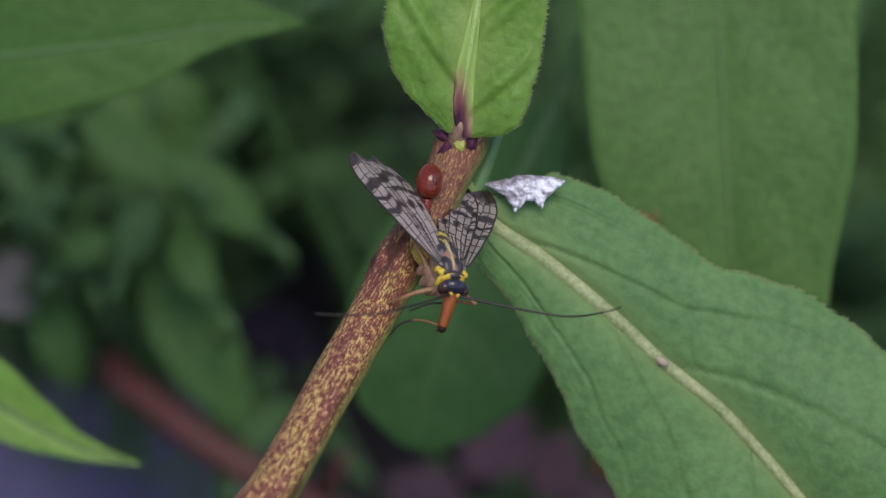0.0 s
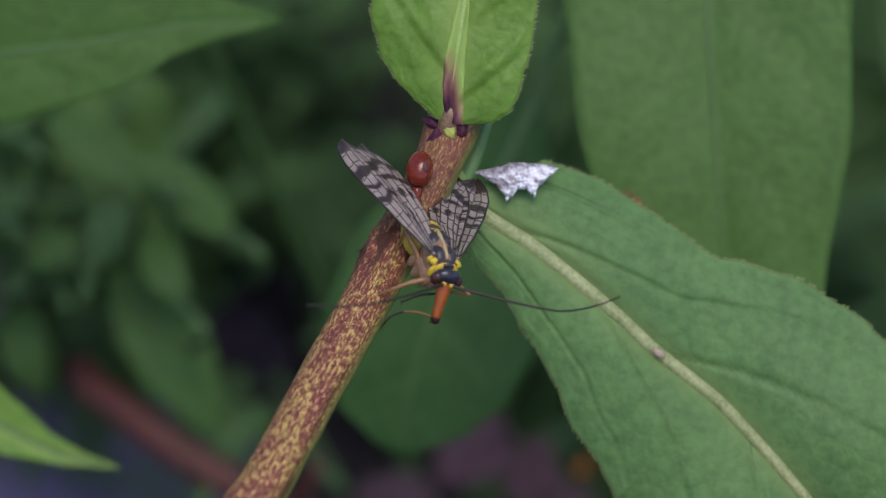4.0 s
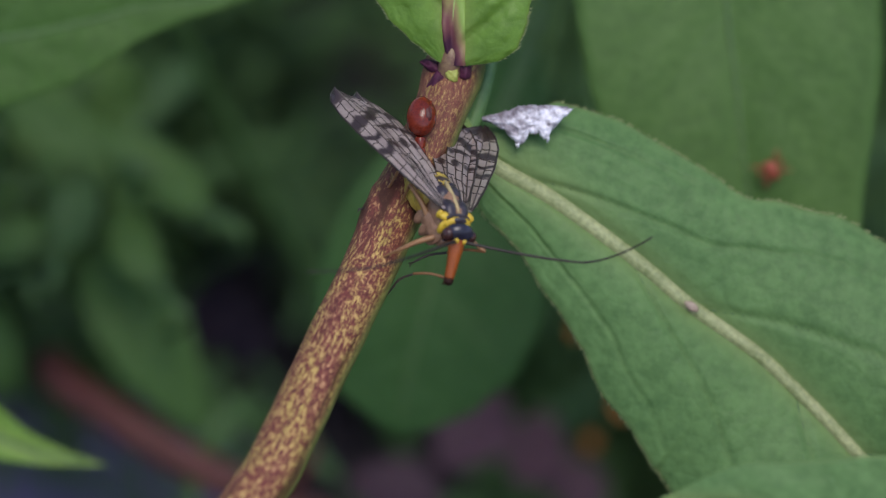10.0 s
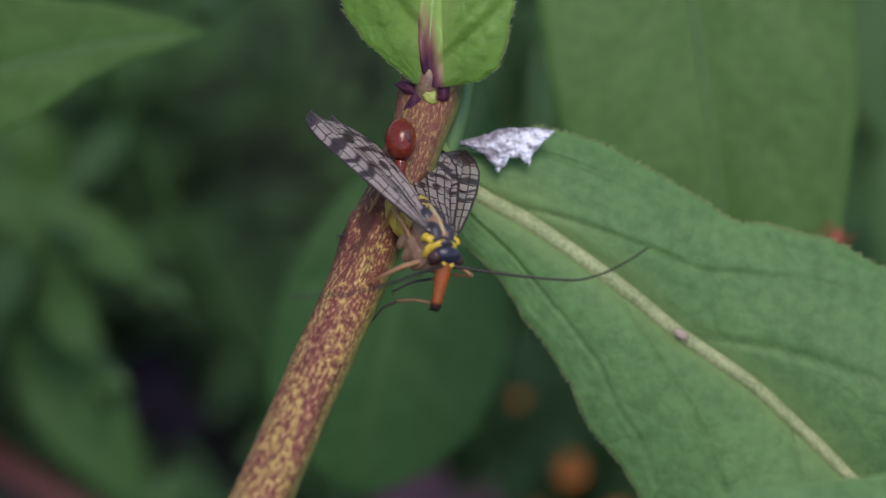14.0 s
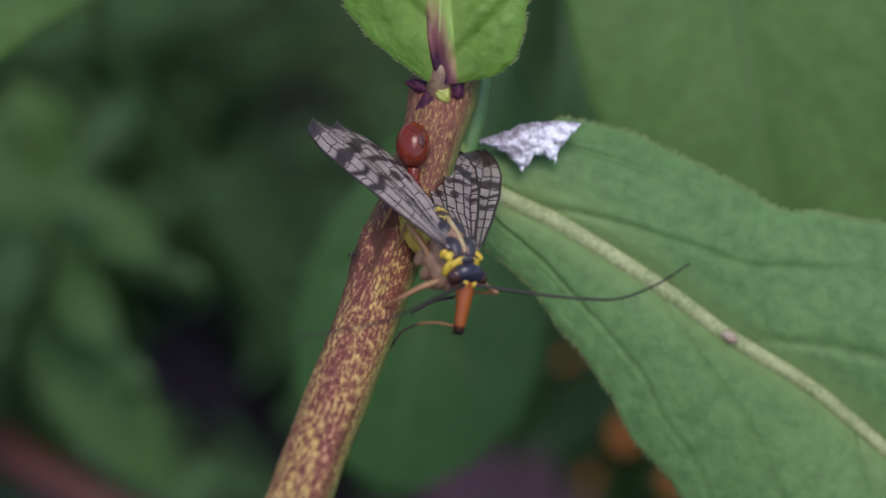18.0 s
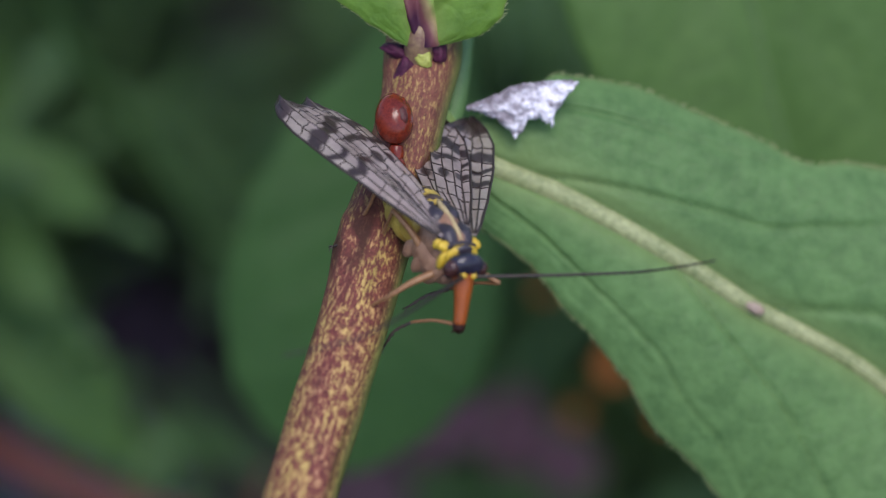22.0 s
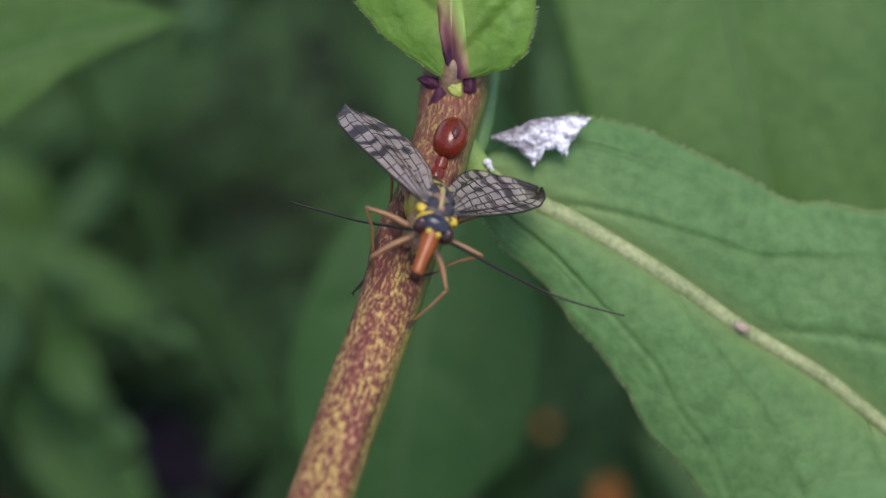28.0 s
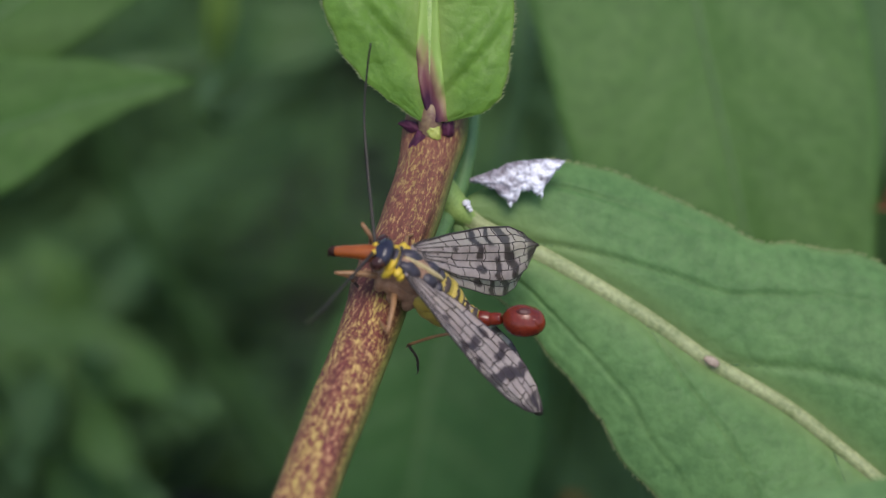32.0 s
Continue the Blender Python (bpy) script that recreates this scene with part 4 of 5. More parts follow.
def wing_band(s, v):
    """Dark smoky bands and spots of the wing, 0 to 1."""
    w = 0.035 * noise.noise(Vector((v * 2.6, s * 9, 1.0)))
    k = smooth((s + w - 0.885) / 0.012) * (1 - smooth((0.05 - abs(s - 0.935)) / 0.02) * smooth((0.35 - abs(v - 0.1)) / 0.2) * 0.25)
    k = max(k, smooth((0.042 - abs(s + w + 0.04 * v - 0.735)) / 0.010))
    k = max(k, smooth((0.036 - abs(s + w * 2 - 0.05 * v - 0.655)) / 0.010) * smooth((-0.05 - v) / 0.15))
    k = max(k, smooth((0.034 - abs(s + w + 0.03 * v - 0.50)) / 0.010) * smooth((v + 0.35) / 0.2))
    k = max(k, smooth((0.026 - abs(s + w - 0.59)) / 0.008) * smooth((v - 0.15) / 0.2))
    k = max(k, smooth((0.21 - math.hypot((s - 0.50) * 4.2, v + 0.62)) / 0.06))
    k = max(k, smooth((0.16 - math.hypot((s - 0.31) * 5.0, v - 0.25)) / 0.06) * 0.9)
    return min(1.0, k)


def wing_meshes():
    bm = bmesh.new()
    band = bm.verts.layers.float.new("band")
    nu, nv = 96, 26
    sheets = []
    for off in (0.012, -0.012):
        g = []
        for i in range(nu + 1):
            row = []
            for j in range(nv + 1):
                s, v = i / nu, -1 + 2 * j / nv
                x = bm.verts.new(wing_point(s, v, off))
                x[band] = wing_band(s, v)
                row.append(x)
            g.append(row)
        sheets.append(g)
    for g in sheets[:1]:
        for i in range(nu):
            for j in range(nv):
                bm.faces.new((g[i][j], g[i][j + 1], g[i + 1][j + 1], g[i + 1][j]))
    loose = [v for v in bm.verts if not v.link_faces]
    bmesh.ops.delete(bm, geom=loose, context="VERTS")
    membrane = finish("membrane", bm, M_WING)
    longs = []
    n = 26
    # long veins, the two edges among them
    for v0, v1, s1, r in ((1, 1, 0.99, 0.075), (0.7, 0.66, 0.965, 0.044), (0.4, 0.34, 0.985, 0.044), (0.1, 0.02, 0.985, 0.040), (-0.2, -0.30, 0.98, 0.040), (-0.5, -0.64, 0.95, 0.040), (-1, -1, 0.99, 0.036)):
        pts = [wing_point(lerp(0.02, s1, i / n), lerp(v0, v1, min(1, i / n * 1.5))) for i in range(n + 1)]
        bm = bmesh.new()
        tube(bm, pts, [lerp(r * 1.35, r * 0.95, i / n) * 0.001 for i in range(n + 1)], 5)
        longs.append(finish("wing_vein", bm, M_WINGVEIN))
    # cross veins
    bm = bmesh.new()
    rng = random.Random(17)
    levels = [1.0, 0.66, 0.34, 0.02, -0.30, -0.64, -1.0]
    for a, b in zip(levels, levels[1:]):
        s = rng.uniform(0.18, 0.27)
        while s < 0.92:
            tube(bm, [wing_point(s, a), wing_point(s + rng.uniform(-0.006, 0.012), (a + b) / 2), wing_point(s + rng.uniform(-0.012, 0.02), b)], 0.000052, 4)
            s += rng.uniform(0.085, 0.13)
    net = finish("vein_net", bm, M_WINGVEIN)
    return membrane, longs, net


def mm(*p):
    return Vector(p) * 0.001


def limb(bm, pts, radii, sides=8, n=10):
    p = spline([mm(*q) for q in pts], n)
    rr = [table(radii, i / n) * 0.001 for i in range(n + 1)]
    tube(bm, p, rr, sides)


BULK = 1.32


def patch(bm, at, r, turn=None, **k):
    """A rounded plate of head or thorax."""
    ball(bm, mm(*at) * BULK, [x * 0.001 * BULK for x in r], turn, **k)


# hips in the insect's space, and the lengths of thigh, shin and foot (mm)
HIPS = {"front": (1.7, 0.55, -1.3), "middle": (0.4, 0.65, -1.6), "hind": (-0.9, 0.65, -1.5)}
REACH = {"front": (3.4, 3.4, 2.6), "middle": (3.6, 3.8, 2.8), "hind": (4.6, 5.2, 3.0)}


def scorpionfly():
    """Its own space: x forward, y to its left, z up its back; metres."""
    fly = thing("scorpionfly", (0, 0, 0), "scorpionfly with banded wings, orange beak and red tail on stem", "insect")
    ORIGIN[fly.name] = Vector()
    bm = bmesh.new()
    patch(bm, (0.15, 0, -0.15), (1.75, 0.92, 1.15), lump=0.10, freq=2.0, seg=28, rings=18)
    patch(bm, (0.10, 0, -1.00), (1.70, 0.98, 1.15), lump=0.10, freq=2.4, seg=32, rings=20)
    thorax = part("thorax", bm, M_SIDE, fly, "pinkish brown thorax with yellow collar")
    for x, l, w, z in ((0.62, 0.72, 0.46, 0.60), (-0.62, 0.58, 0.44, 0.58), (-1.32, 0.34, 0.40, 0.40)):
        for sgn in (-1, 1):
            bm = bmesh.new()
            patch(bm, (x, sgn * 0.38, z), (l, w, 0.40), lump=0.14, freq=1.8, seed=x)
            part("back_plate", bm, M_BACKPLATE, thorax, "blue-black plate of the back")
    bm = bmesh.new()
    patch(bm, (-0.1, 0, 0.82), (1.35, 0.16, 0.24), lump=0.15, freq=3.0)
    part("back_stripe", bm, M_STRIPE, thorax, "pale stripe along the back")
    for sgn in (-1, 1):
        bm = bmesh.new()
        patch(bm, (1.22, sgn * 0.82, 0.46), (0.26, 0.32, 0.24), lump=0.2, freq=2.5)
        patch(bm, (0.92, sgn * 0.94, 0.32), (0.18, 0.20, 0.28), lump=0.2, freq=2.5)
        part("shoulder", bm, M_YELLOW, thorax, "bright yellow shoulder knob")
    bm = bmesh.new()
    patch(bm, (1.62, 0, 0.20), (0.26, 0.86, 0.62), lump=0.12, freq=2.5, seg=24)
    patch(bm, (1.48, 0.74, -0.15), (0.22, 0.24, 0.52), lump=0.12, freq=2.5)
    patch(bm, (1.48, -0.74, -0.15), (0.22, 0.24, 0.52), lump=0.12, freq=2.5)
    part("collar", bm, M_YELLOW, thorax, "yellow collar behind the head")
    bm = bmesh.new()
    patch(bm, (1.66, 0, 0.47), (0.20, 0.50, 0.42), lump=0.1, freq=2.0)
    patch(bm, (1.40, 0, 0.44), (0.13, 0.86, 0.46), lump=0.1, freq=2.0)
    part("collar_line", bm, M_BACKPLATE, thorax, "black saddle across the collar")
    # head
    bm = bmesh.new()
    patch(bm, (2.22, 0, 0.22), (0.54, 0.94, 0.74), lump=0.04, freq=2.0, seg=28, rings=18)
    head = part("head", bm, M_HEAD, fly, "glossy blue-black head")
    for sgn in (-1, 1):
        bm = bmesh.new()
        patch(bm, (2.34, sgn * 0.72, 0.14), (0.38, 0.37, 0.50), seg=22, rings=16)
        part("eye", bm, M_EYE, head, "dark brown bulging eye")
        bm = bmesh.new()
        patch(bm, (2.74, sgn * 0.25, 0.20), (0.16, 0.17, 0.17), seg=14, rings=10)
        part("antenna_socket", bm, M_YELLOW, head, "yellow antenna socket")
    bm = bmesh.new()
    limb(bm, [(3.0, 0, 0.0), (3.8, 0, -0.6), (4.65, 0, -1.42), (5.35, 0, -2.2)], [(0, 0.80), (0.25, 0.60), (0.7, 0.44), (1, 0.38)], 14, 16)
    rost = part("beak", bm, M_ROSTRUM, head, "long orange beak")
    bm = bmesh.new()
    limb(bm, [(5.28, 0, -2.12), (5.5, 0, -2.38), (5.68, 0, -2.62)], [(0, 0.38), (0.5, 0.40), (1, 0.2)], 12, 8)
    limb(bm, [(5.35, 0.16, -2.25), (5.6, 0.3, -2.5), (5.55, 0.34, -2.75)], [(0, 0.1), (1, 0.05)], 6, 6)
    limb(bm, [(5.35, -0.16, -2.25), (5.6, -0.3, -2.5), (5.55, -0.34, -2.75)], [(0, 0.1), (1, 0.05)], 6, 6)
    part("beak_tip", bm, M_TIP, rost, "dark jaws at the tip of the beak")
    # abdomen in segments, turned up at the end
    spine = spline([mm(*p) for p in ((-1.3, 0, -0.3), (-2.8, 0, -1.0), (-4.3, 0, -1.4), (-5.7, 0, -1.1), (-6.7, 0, -0.3), (-7.4, 0, 0.6))], 84)
    for k in range(7):
        seg = spine[k * 12:k * 12 + 13]
        r = (1.35, 1.65, 1.60, 1.30, 0.9, 0.60, 0.46)[k]
        e = (1.65, 1.60, 1.30, 0.9, 0.60, 0.46, 0.4)[k]
        bm = bmesh.new()
        tube(bm, seg, [lerp(r, e, i / 12) * (1.0 + 0.10 * math.sin(i / 12 * math.pi)) * 0.001 for i in range(13)], 20)
        seg_ob = part("abdomen_segment", bm, M_BELLY if k < 5 else M_BULB, fly, "yellow belly ring" if k < 5 else "reddish narrow tail ring")
        if k < 5:
            bm = bmesh.new()
            patch_r = lerp(r, e, 0.5)
            dr = (seg[8] - seg[4]).normalized()
            upv = dr.cross(Vector((0, -1, 0)))
            if upv.z < 0:
                upv = -upv
            tube(bm, [p + upv * 0.00022 * patch_r for p in seg[1:12]], [patch_r * 0.92 * (0.75 + 0.25 * math.sin(i / 10 * math.pi)) * 0.001 for i in range(11)], 16)
            part("dark_band", bm, M_BAND, seg_ob, "dark brown band over the ring")
    bm = bmesh.new()
    ball(bm, mm(-8.6, 0, 1.6), (0.00160, 0.00116, 0.00120), Euler((0, radians(36), 0)), seg=36, rings=24, lump=0.05, freq=1.5)
    bulb = part("tail_bulb", bm, M_BULB, fly, "glossy red-brown tail bulb")
    # raised dark ball paints the shade of a hollow; no recess is cut
    bm = bmesh.new()
    ball(bm, mm(-7.98, 0, 2.50), (0.00052, 0.00030, 0.00022), Euler((0, radians(36), 0)), seg=18, rings=12, lump=0.25, freq=2.0)
    part("bulb_pit_shade", bm, M_PIT, bulb, "dark pit in the back of the bulb")
    for sgn in (-1, 1):
        bm = bmesh.new()
        limb(bm, [(-9.35, sgn * 0.42, 2.15), (-9.25, sgn * 0.48, 2.60), (-8.85, sgn * 0.34, 2.74), (-8.5, sgn * 0.10, 2.66)], [(0, 0.26), (0.5, 0.19), (1, 0.06)], 10, 12)
        part("clasper", bm, M_BULB, bulb, "curved clasper of the tail bulb")
    # wings
    membrane, longs, net = wing_meshes()
    wings = []
    for kind, sgn in (("forewing", 1), ("forewing", -1), ("hindwing", 1), ("hindwing", -1)):
        w = new(kind, membrane)
        w.parent = fly
        tagged(w, "clear wing with dark brown bands and net of veins")
        for me in longs:
            new("wing_vein", me).parent = w
        if kind == "hindwing":
            w.scale = (0.93, 0.93, 0.93)
        net_ob = new("vein_net", net)
        net_ob.parent = w
        tagged(net_ob, kind="stuff")
        wings.append((w, kind, sgn))
    # legs: each thigh, shin and foot is built along x from its joint
    legs = {}
    for which, (hx, hy, hz) in HIPS.items():
        for sgn in (-1, 1):
            leg = new("leg")
            leg.parent = fly
            ORIGIN[leg.name] = Vector()
            bm = bmesh.new()
            ball(bm, mm(hx - 0.15, sgn * (hy + 0.12), hz + 0.05), (0.00060, 0.00042, 0.00155), Euler((sgn * 0.10, 0.30, 0)), 20, 16, 0.07, 1.6, hx)
            part("coxa", bm, M_SIDE, leg, "thick brown hip joint")
            segs = []
            for nm, l, rr, mat, lab in zip(("thigh", "shin", "foot"), REACH[which], ([(0, 0.26), (0.3, 0.24), (1, 0.15)], [(0, 0.13), (0.5, 0.105), (1, 0.11)], [(0, 0.10), (0.5, 0.085), (1, 0.07)]), (M_LEG, M_LEG, M_FOOT), ("", "", "dark foot with claws")):
                bm = bmesh.new()
                bow = 0.18 if nm != "foot" else 0.3
                limb(bm, [(0, 0, 0), (l * 0.5, 0, bow), (l, 0, 0)], rr, 8, 10)
                if nm == "shin":
                    for q in (-1, 1):
                        limb(bm, [(l - 0.1, 0, 0), (l + 0.3, q * 0.16, -0.12)], [(0, 0.05), (1, 0.02)], 5, 2)
                if nm == "foot":
                    for k in range(1, 5):
                        ball(bm, mm(l * k / 5, 0, bow * (1 - abs(k - 2.5) / 2.5)), (0.00016, 0.00011, 0.00011), None, 10, 6)
                    for q in (-1, 1):
                        limb(bm, [(l, 0, 0), (l + 0.22, q * 0.14, -0.05), (l + 0.28, q * 0.2, -0.25)], [(0, 0.06), (1, 0.02)], 5, 4)
                segs.append(part(nm, bm, mat, leg, lab))
            legs[which, sgn] = segs
    # antennae: long beaded threads along x, curling up towards the tip
    ants = []
    for k in range(2):
        bm = bmesh.new()
        n = 60
        pts = [mm(14.2 * t, 0, -0.9 * math.sin(t * 2.4) + 2.6 * max(0, t - 0.62) ** 1.6 * 4) for t in (i / n for i in range(n + 1))]
        tube(bm, pts, [lerp(0.135, 0.065, i / n) * (1.12 if i % 2 else 0.9) * 0.001 for i in range(n + 1)], 6)
        a = new("antenna", finish("antenna", bm, M_ANT))
        a.parent = fly
        tagged(a, "thin black beaded antenna")
        ants.append(a)
    return fly, head, wings, legs, ants


FLY, HEAD, WINGS, LEGS, ANTENNAE = scorpionfly()


# ---- what moves ----
def axes(x, z, at=(0, 0, 0)):
    """A pose with its x axis along x and z axis near z."""
    x = Vector(x).normalized()
    y = Vector(z).cross(x).normalized()
    z = x.cross(y)
    m = Matrix((x, y, z)).transposed().to_4x4()
    m.translation = Vector(at)
    return m


def on_plant(m):
    """A pose given in the plant's frame (mm) as a world pose."""
    r = TURN @ m.to_3x3()
    w = r.to_4x4()
    w.translation = W(*m.translation)
    return w


def wing_pose(body, sgn, along, lead, root):
    """Wing whose length and leading edge point along and lead in the plant's frame, in the insect's space."""
    r = body.to_3x3().inverted()
    d = (r @ Vector(along)).normalized()
    e = r @ Vector(lead)
    e = (e - d * e.dot(d)).normalized()
    m = Matrix((d, e, d.cross(e))).transposed().to_4x4()
    m.translation = mm(root[0], sgn * root[1], root[2])
    return m


NECK = Matrix.Translation(mm(2.4, 0, 0.2))


def head_turn(body):
    """How the head is turned on the neck, in the insect's space."""
    if body is not POSE_A:
        return Matrix.Identity(4)
    r = body.to_3x3().inverted()
    return NECK @ axes(r @ Vector((0.20, -0.80, 0.56)), r @ Vector((0.44, 0.60, 0.67))) @ NECK.inverted()


# where the insect stands on the stem: head down on the side, head down in the middle, turning, head across
POSE_A = axes((0.345, -0.678, 0.648), (0.393, 0.732, 0.557), (0.06, 0.30, 3.51))
POSE_B = axes((-0.100, -0.478, 0.873), (0.365, 0.798, 0.479), (-2.74, 0.86, 3.90))
POSE_D = axes((-0.094, -0.492, 0.865), (0.467, 0.746, 0.475), (-2.26, 1.80, 3.80))
POSE_MID = axes((-0.637, -0.064, 0.768), (0.769, 0.023, 0.639), (-3.02, 1.93, 3.99))
POSE_C = axes((-0.771, 0.464, 0.436), (0.598, 0.293, 0.746), (-2.05, -0.32, 3.93))
POSES = {"A": POSE_A, "B": POSE_B, "D": POSE_D, "M": POSE_MID, "C": POSE_C, "U": POSE_B}
# each wing's length and leading edge, in the plant's frame
WAYS = {
    ("forewing", -1): {"A": ((-0.680, 0.634, -0.38), (-0.600, -0.200, 0.770)), "B": ((-0.36, 0.61, -0.705), (-0.60, -0.12, 0.79)), "D": ((-0.40, 0.55, -0.735), (-0.48, -0.30, 0.82)), "M": ((0.140, 0.60, -0.785), (-0.74, 0.30, 0.60)), "C": ((0.652, 0.098, -0.752), (-0.124, 0.992, 0.022)), "U": ((-0.361, 0.765, -0.534), (-0.721, 0.135, 0.68))},
    ("hindwing", -1): {"A": ((-0.590, 0.640, -0.52), (-0.690, 0.010, 0.718)), "B": ((-0.29, 0.57, -0.77), (-0.62, 0.03, 0.78)), "D": ((-0.34, 0.53, -0.78), (-0.52, -0.18, 0.83)), "M": ((0.341, 0.305, -0.889), (-0.30, 0.93, 0.20)), "C": ((0.585, 0.02, -0.81), (-0.10, 0.99, 0.080)), "U": ((-0.31, 0.74, -0.60), (-0.74, 0.17, 0.65))},
    ("forewing", 1): {"A": ((0.088, 0.461, -0.883), (0.934, -0.346, -0.088)), "B": ((0.470, 0.185, -0.862), (0.38, -0.72, 0.55)), "D": ((0.490, 0.125, -0.862), (0.22, -0.60, 0.76)), "M": ((0.793, -0.368, -0.486), (0.075, -0.732, 0.677)), "C": ((0.623, -0.765, -0.17), (-0.486, -0.582, 0.652)), "U": ((0.70, 0.309, -0.643), (0.30, -0.70, 0.65))},
    ("hindwing", 1): {"A": ((-0.030, 0.47, -0.88), (0.96, -0.26, -0.10)), "B": ((0.390, 0.170, -0.900), (0.46, -0.74, 0.48)), "D": ((0.38, 0.150, -0.912), (0.36, -0.66, 0.64)), "M": ((0.72, -0.32, -0.615), (0.15, -0.78, 0.60)), "C": ((0.575, -0.66, -0.48), (-0.40, -0.76, 0.50)), "U": ((0.65, 0.27, -0.71), (0.34, -0.71, 0.60))},
}
# the ways of thigh, shin and foot of each leg, in the plant's frame
STEPS = {
    "A": {("front", 1): ((-0.09, -0.92, 0.38), (-0.76, 0.06, -0.65), (-0.67, -0.54, -0.51)), ("front", -1): ((-0.93, -0.37, 0), (-0.56, -0.40, -0.73), (-0.30, -0.65, -0.69)),
          ("middle", 1): ((0.83, -0.46, 0.31), (-0.77, -0.06, -0.64), (-0.95, -0.32, 0)), ("middle", -1): ((-0.51, 0.86, 0), (-0.25, -0.50, -0.83), (-1, -0.03, 0)),
          ("hind", 1): ((0.10, 0.50, -0.86), (-0.50, 0.60, -0.60), (-0.47, 0.40, -0.79)), ("hind", -1): ((-0.43, 0.90, 0), (-0.34, -0.60, -0.72), (-0.32, -0.74, -0.59))},
    "B": {("front", 1): ((0.20, -0.98, 0), (-0.57, -0.57, -0.59), (-0.53, -0.44, -0.72)), ("front", -1): ((-0.94, -0.33, 0), (0.08, -0.39, -0.92), (-0.55, -0.23, -0.80)),
          ("middle", 1): ((0.96, -0.29, 0), (-0.72, -0.14, -0.68), (-0.61, -0.33, -0.72)), ("middle", -1): ((-0.90, 0.43, 0), (0.10, -0.50, -0.86), (-0.10, -0.74, -0.67)),
          ("hind", 1): ((0.75, 0.20, -0.63), (-0.60, -0.30, -0.74), (-0.49, -0.20, -0.85)), ("hind", -1): ((-0.30, 0.80, -0.52), (-0.09, -0.58, -0.81), (-0.38, -0.66, -0.64))},
    "D": {("front", 1): ((0.24, -0.97, 0), (-0.68, -0.54, -0.49), (-0.64, -0.77, 0)), ("front", -1): ((-0.93, -0.38, 0), (0.01, -0.39, -0.92), (-0.52, -0.31, -0.80)),
          ("middle", 1): ((0.92, -0.39, 0), (-0.84, -0.23, -0.50), (-0.77, -0.42, -0.48)), ("middle", -1): ((-0.89, 0.46, 0), (0.08, -0.78, -0.63), (-0.30, -0.78, -0.55)),
          ("hind", 1): ((0.80, 0.20, -0.57), (-0.60, -0.19, -0.78), (-0.65, -0.45, -0.61)), ("hind", -1): ((-0.32, 0.85, -0.42), (-0.09, -0.68, -0.73), (-0.28, -0.59, -0.76))},
    "M": {("front", 1): ((-0.82, -0.22, 0.53), (0.01, -0.51, -0.86), (0.27, -0.89, -0.36)), ("front", -1): ((-0.50, 0.27, 0.82), (0.17, -0.44, -0.88), (0.26, -0.71, -0.65)),
          ("middle", 1): ((0.21, -0.98, 0), (-0.20, 0.30, -0.93), (-0.45, -0.35, -0.82)), ("middle", -1): ((0.11, 0.80, 0.30), (0.31, 0.08, -0.95), (0.38, 0.49, -0.79)),
          ("hind", 1): ((0.88, -0.47, 0), (-0.53, -0.29, -0.80), (0.08, -0.85, -0.52)), ("hind", -1): ((0.80, 0.40, -0.40), (-0.23, -0.28, -0.93), (-0.28, -0.44, -0.85))},
    "C": {("front", 1): ((-0.97, 0.10, 0.22), (0.34, -0.11, -0.93), (0.26, -0.57, -0.78)), ("front", -1): ((-0.44, 0.83, 0.35), (0.14, -0.29, -0.95), (0.42, -0.58, -0.70)),
          ("middle", 1): ((-0.18, -0.91, 0.38), (-0.32, 0.40, -0.86), (-0.19, -0.51, -0.84)), ("middle", -1): ((0.20, 0.75, -0.60), (0.18, 0.16, -0.97), (0.26, -0.36, -0.89)),
          ("hind", 1): ((0.75, -0.60, 0.20), (-0.75, -0.10, -0.66), (0.20, -0.55, -0.81)), ("hind", -1): ((0.70, 0.30, -0.60), (-0.31, 0.04, -0.95), (-0.28, -0.03, -0.96))},
}


def leg_poses(body, which, sgn, ways):
    """The poses of thigh, shin and foot in the insect's space."""
    r = body.to_3x3().inverted()
    hx, hy, hz = HIPS[which]
    at, out = mm(hx, sgn * hy, hz), []
    for way, l in zip(ways, REACH[which]):
        d = (r @ Vector(way)).normalized()
        m = axes(d, Vector((0, 0, 1)) if abs(d.z) < 0.95 else Vector((1, 0, 0)))
        m.translation = at
        out.append(m)
        at = at + d * l * 0.001
    return out


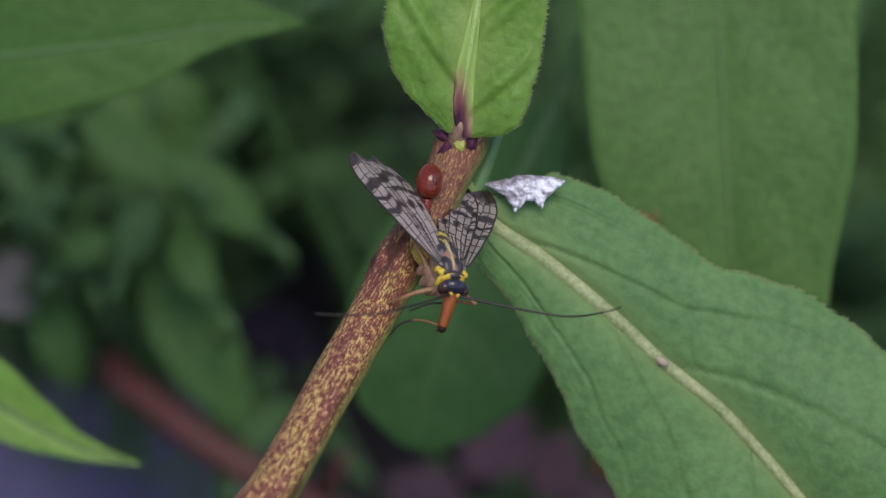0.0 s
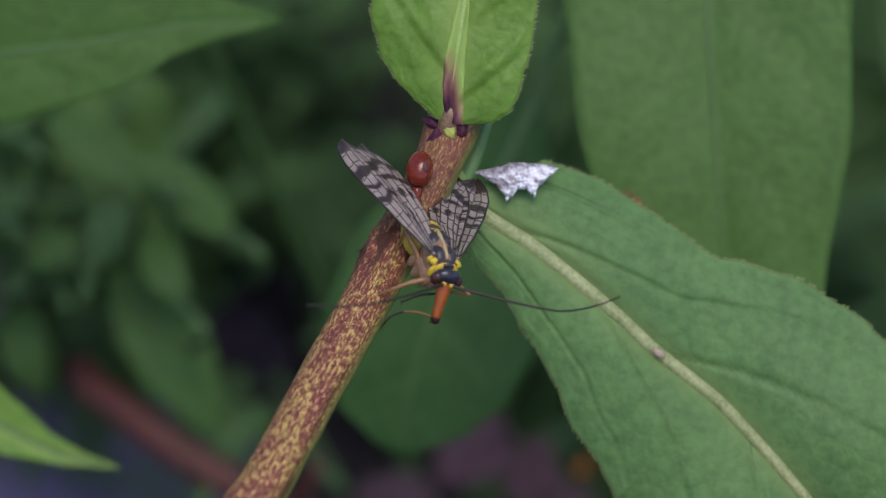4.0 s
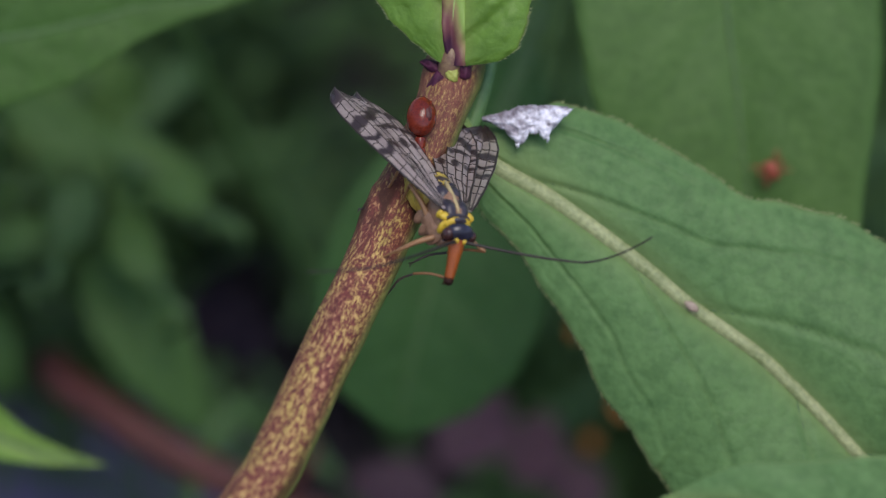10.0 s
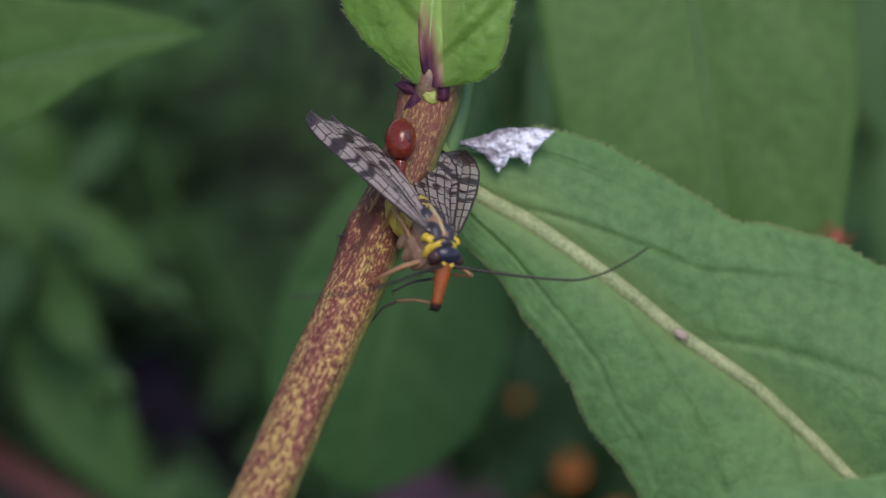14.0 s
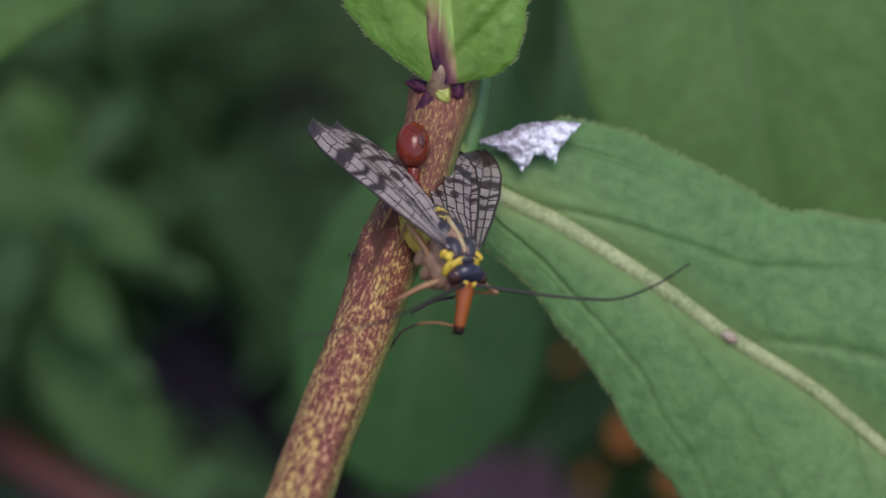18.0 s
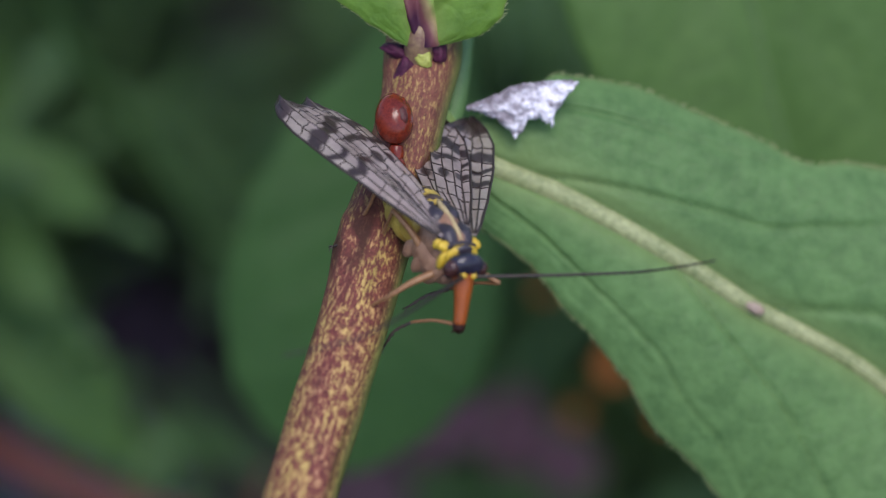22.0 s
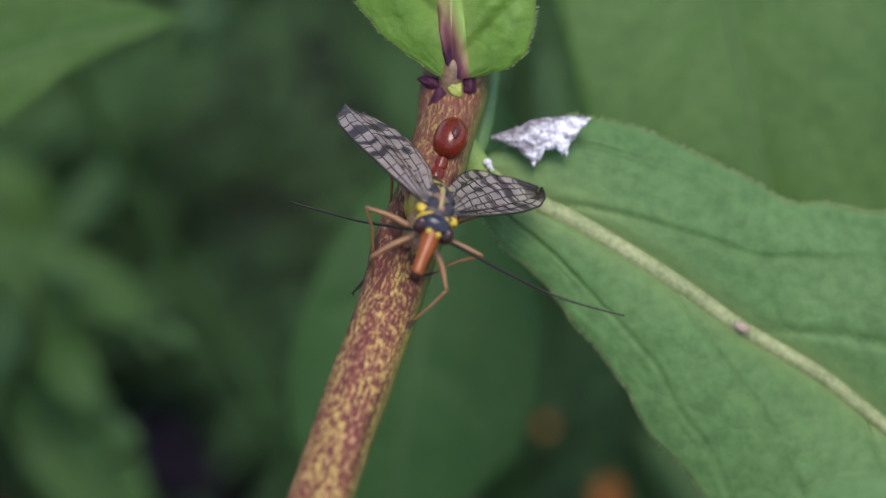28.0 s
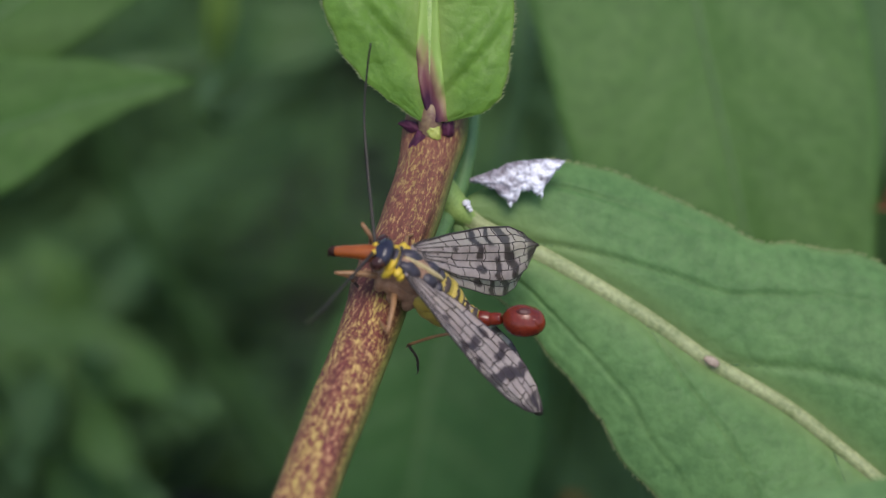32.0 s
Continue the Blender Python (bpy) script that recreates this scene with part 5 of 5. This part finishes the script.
def motions():
    turn1 = axes((-0.30, -0.70, 0.62), (-0.2, 0.6, 0.75), (-2.6, 1.2, 3.5))
    rows = [(0, POSE_A), (12, POSE_A), (23.5, POSE_A), (23.6, turn1), (23.75, POSE_B), (25.5, POSE_B), (27.5, POSE_D), (30.7, POSE_D), (30.85, POSE_D.lerp(POSE_MID, 0.3)), (31.0, POSE_MID), (31.18, POSE_C), (32, POSE_C)]
    walk(FLY, [(t, on_plant(m)) for t, m in rows])
    straight = Matrix.Identity(4)
    walk(HEAD, [(0, head_turn(POSE_A)), (23.5, head_turn(POSE_A)), (23.75, straight), (32, straight)])
    for w, kind, sgn in WINGS:
        root = (1.15, 0.95, 1.0) if kind == "forewing" else (0.3, 0.9, 0.9)
        a, b, u, d, m, c = (wing_pose(POSES[k], sgn, *WAYS[kind, sgn][k], root) for k in "ABUDMC")
        walk(w, [(0, a), (23.5, a), (23.7, b), (24.4, b), (24.6, u), (24.85, b), (25.5, b), (27.5, d), (30.75, d), (31.0, m), (31.12, m), (31.22, c), (32, c)])
    for (which, sgn), segs in LEGS.items():
        sets = [leg_poses(POSES[k], which, sgn, STEPS[k][which, sgn]) for k in "ABDMC"]
        for i, ob in enumerate(segs):
            a, b, d, m, c = (q[i] for q in sets)
            walk(ob, [(0, a), (23.5, a), (23.62, a.lerp(b, 0.5)), (23.75, b), (25.5, b), (27.5, d), (30.7, d), (30.85, d.lerp(m, 0.5)), (31.0, m), (31.09, m.lerp(c, 0.5)), (31.18, c), (32, c)])
    # antennae: direction and curl in the plant's frame, turned into the insect's space
    def feel(body, way, curl, sgn):
        r = body.to_3x3().inverted()
        m = axes(r @ Vector(way), r @ Vector(curl))
        m.translation = head_turn(body) @ mm(3.66, sgn * 0.36, 0.26)
        return m

    left = [(0, POSE_A, (1, -0.03, 0.10), (0, 0.6, 0.8)), (2.5, POSE_A, (1, -0.03, 0.10), (0, 1, 0.3)), (6, POSE_A, (1, -0.10, 0.10), (0, 0.4, 0.9)), (12.5, POSE_A, (1, -0.0, 0.12), (0, 1, 0)), (16.5, POSE_A, (1, -0.0, 0.12), (0, 0.8, 0.6)), (17.5, POSE_A, (1, -0.04, 0.12), (0, 1, 0.1)), (19.5, POSE_A, (1, -0.02, 0.12), (0, 1, 0.2)), (21, POSE_A, (1, -0.03, 0.12), (0, 0.7, 0.7)), (22.5, POSE_A, (1, -0.03, 0.12), (0, 0.15, 1)), (23.5, POSE_A, (1, -0.03, 0.12), (0, 0.2, 1)),
            (23.8, POSE_B, (0.34, -0.14, 0.93), (0, 0.3, 1)), (25.5, POSE_B, (0.40, -0.16, 0.90), (0, 0.3, 1)), (27.5, POSE_D, (0.81, -0.42, -0.36), (0, 0.3, 1)), (30.7, POSE_D, (0.80, -0.40, -0.40), (0, 0.3, 1)), (31.0, POSE_MID, (-0.1, -0.6, 0.75), (0, 0.3, 1)), (31.18, POSE_C, (-0.40, -0.42, 0.8), (0, 0, 1)), (32, POSE_C, (-0.38, -0.46, 0.8), (0, 0, 1))]
    right = [(0, POSE_A, (-0.66, -0.20, 0.72), (0, 0.3, -1)), (23.5, POSE_A, (-0.66, -0.24, 0.70), (0, 0.3, -1)), (23.8, POSE_B, (-0.60, 0.18, 0.78), (-1, 0, 0)), (25.5, POSE_B, (-0.58, 0.18, 0.79), (-1, 0, 0)), (27.5, POSE_D, (-0.56, 0.18, -0.80), (-1, 0.4, 0)), (30.7, POSE_D, (-0.56, 0.18, -0.80), (-1, 0.4, 0)), (31.0, POSE_MID, (-0.20, 1, 0.1), (-1, 0, 0.2)), (31.18, POSE_C, (-0.05, 1, -0.1), (0.35, 0, 1)), (32, POSE_C, (-0.01, 1, -0.1), (0.35, 0, 1))]
    for ant, rows, sgn in ((ANTENNAE[0], left, 1), (ANTENNAE[1], right, -1)):
        walk(ant, [(t, feel(b, w, c, sgn)) for t, b, w, c in rows])
    # two plants behind sway a little
    for plant, deg, back, t0, t1 in ((LOBE_PLANT, -1.0, 0.0, 18.4, 20.2), (HIGH_PLANT, -0.9, 0.8, 17.0, 18.2)):
        still = Matrix.Translation(plant.location)
        bent = still @ Matrix.Rotation(radians(deg), 4, "Y") @ Matrix.Rotation(radians(-back), 4, "X")
        half = still.lerp(bent, 0.45 if back else 0.0)
        early = [(t, still @ Matrix.Rotation(radians(-d if back else 0), 4, "X")) for t, d in ((0, 0.6), (3.5, 0.4), (6, 0.0), (9, -0.5), (13, -0.4))]
        walk(plant, [*early, (t0, early[-1][1]), (t1, bent), (25.6, bent), (27.4, half), (32, half)])
    # the mite's way over the broad leaf
    way = [(0, 17.0, 5.4), (3.5, 16.4, 5.8), (5.5, 20.0, 10.7), (6, 22.5, 13.4), (6.5, 25.1, 14.2), (7.5, 27.7, 12.8), (8, 27.7, 9.5), (8.5, 28.4, 7.1), (9, 27.6, 5.4), (10, 27.4, 5.1), (11, 27.7, 5.0), (11.5, 28.9, 4.2), (12, 32.7, 1.9), (12.5, 33.8, 1.0), (13.5, 34.0, 1.0), (14.5, 35.6, 3.2), (16.5, 36.0, 4.4), (17.5, 36.6, 5.6), (32, 37.6, 7.0)]
    rows, heading = [], 0.6
    for i, (t, x, y) in enumerate(way):
        n = way[min(i + 1, len(way) - 1)]
        if math.hypot(n[1] - x, n[2] - y) > 0.3:
            want = math.atan2(n[2] - y, n[1] - x)
            step = (want - heading + math.pi) % math.tau - math.pi
            heading += max(-1.2, min(1.2, step))
        rows.append((t, on_plant(axes((math.cos(heading), math.sin(heading), 0), (0, 0, 1), (x, y, -37.8)))))
    walk(MITE, rows)


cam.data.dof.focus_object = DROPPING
motions()
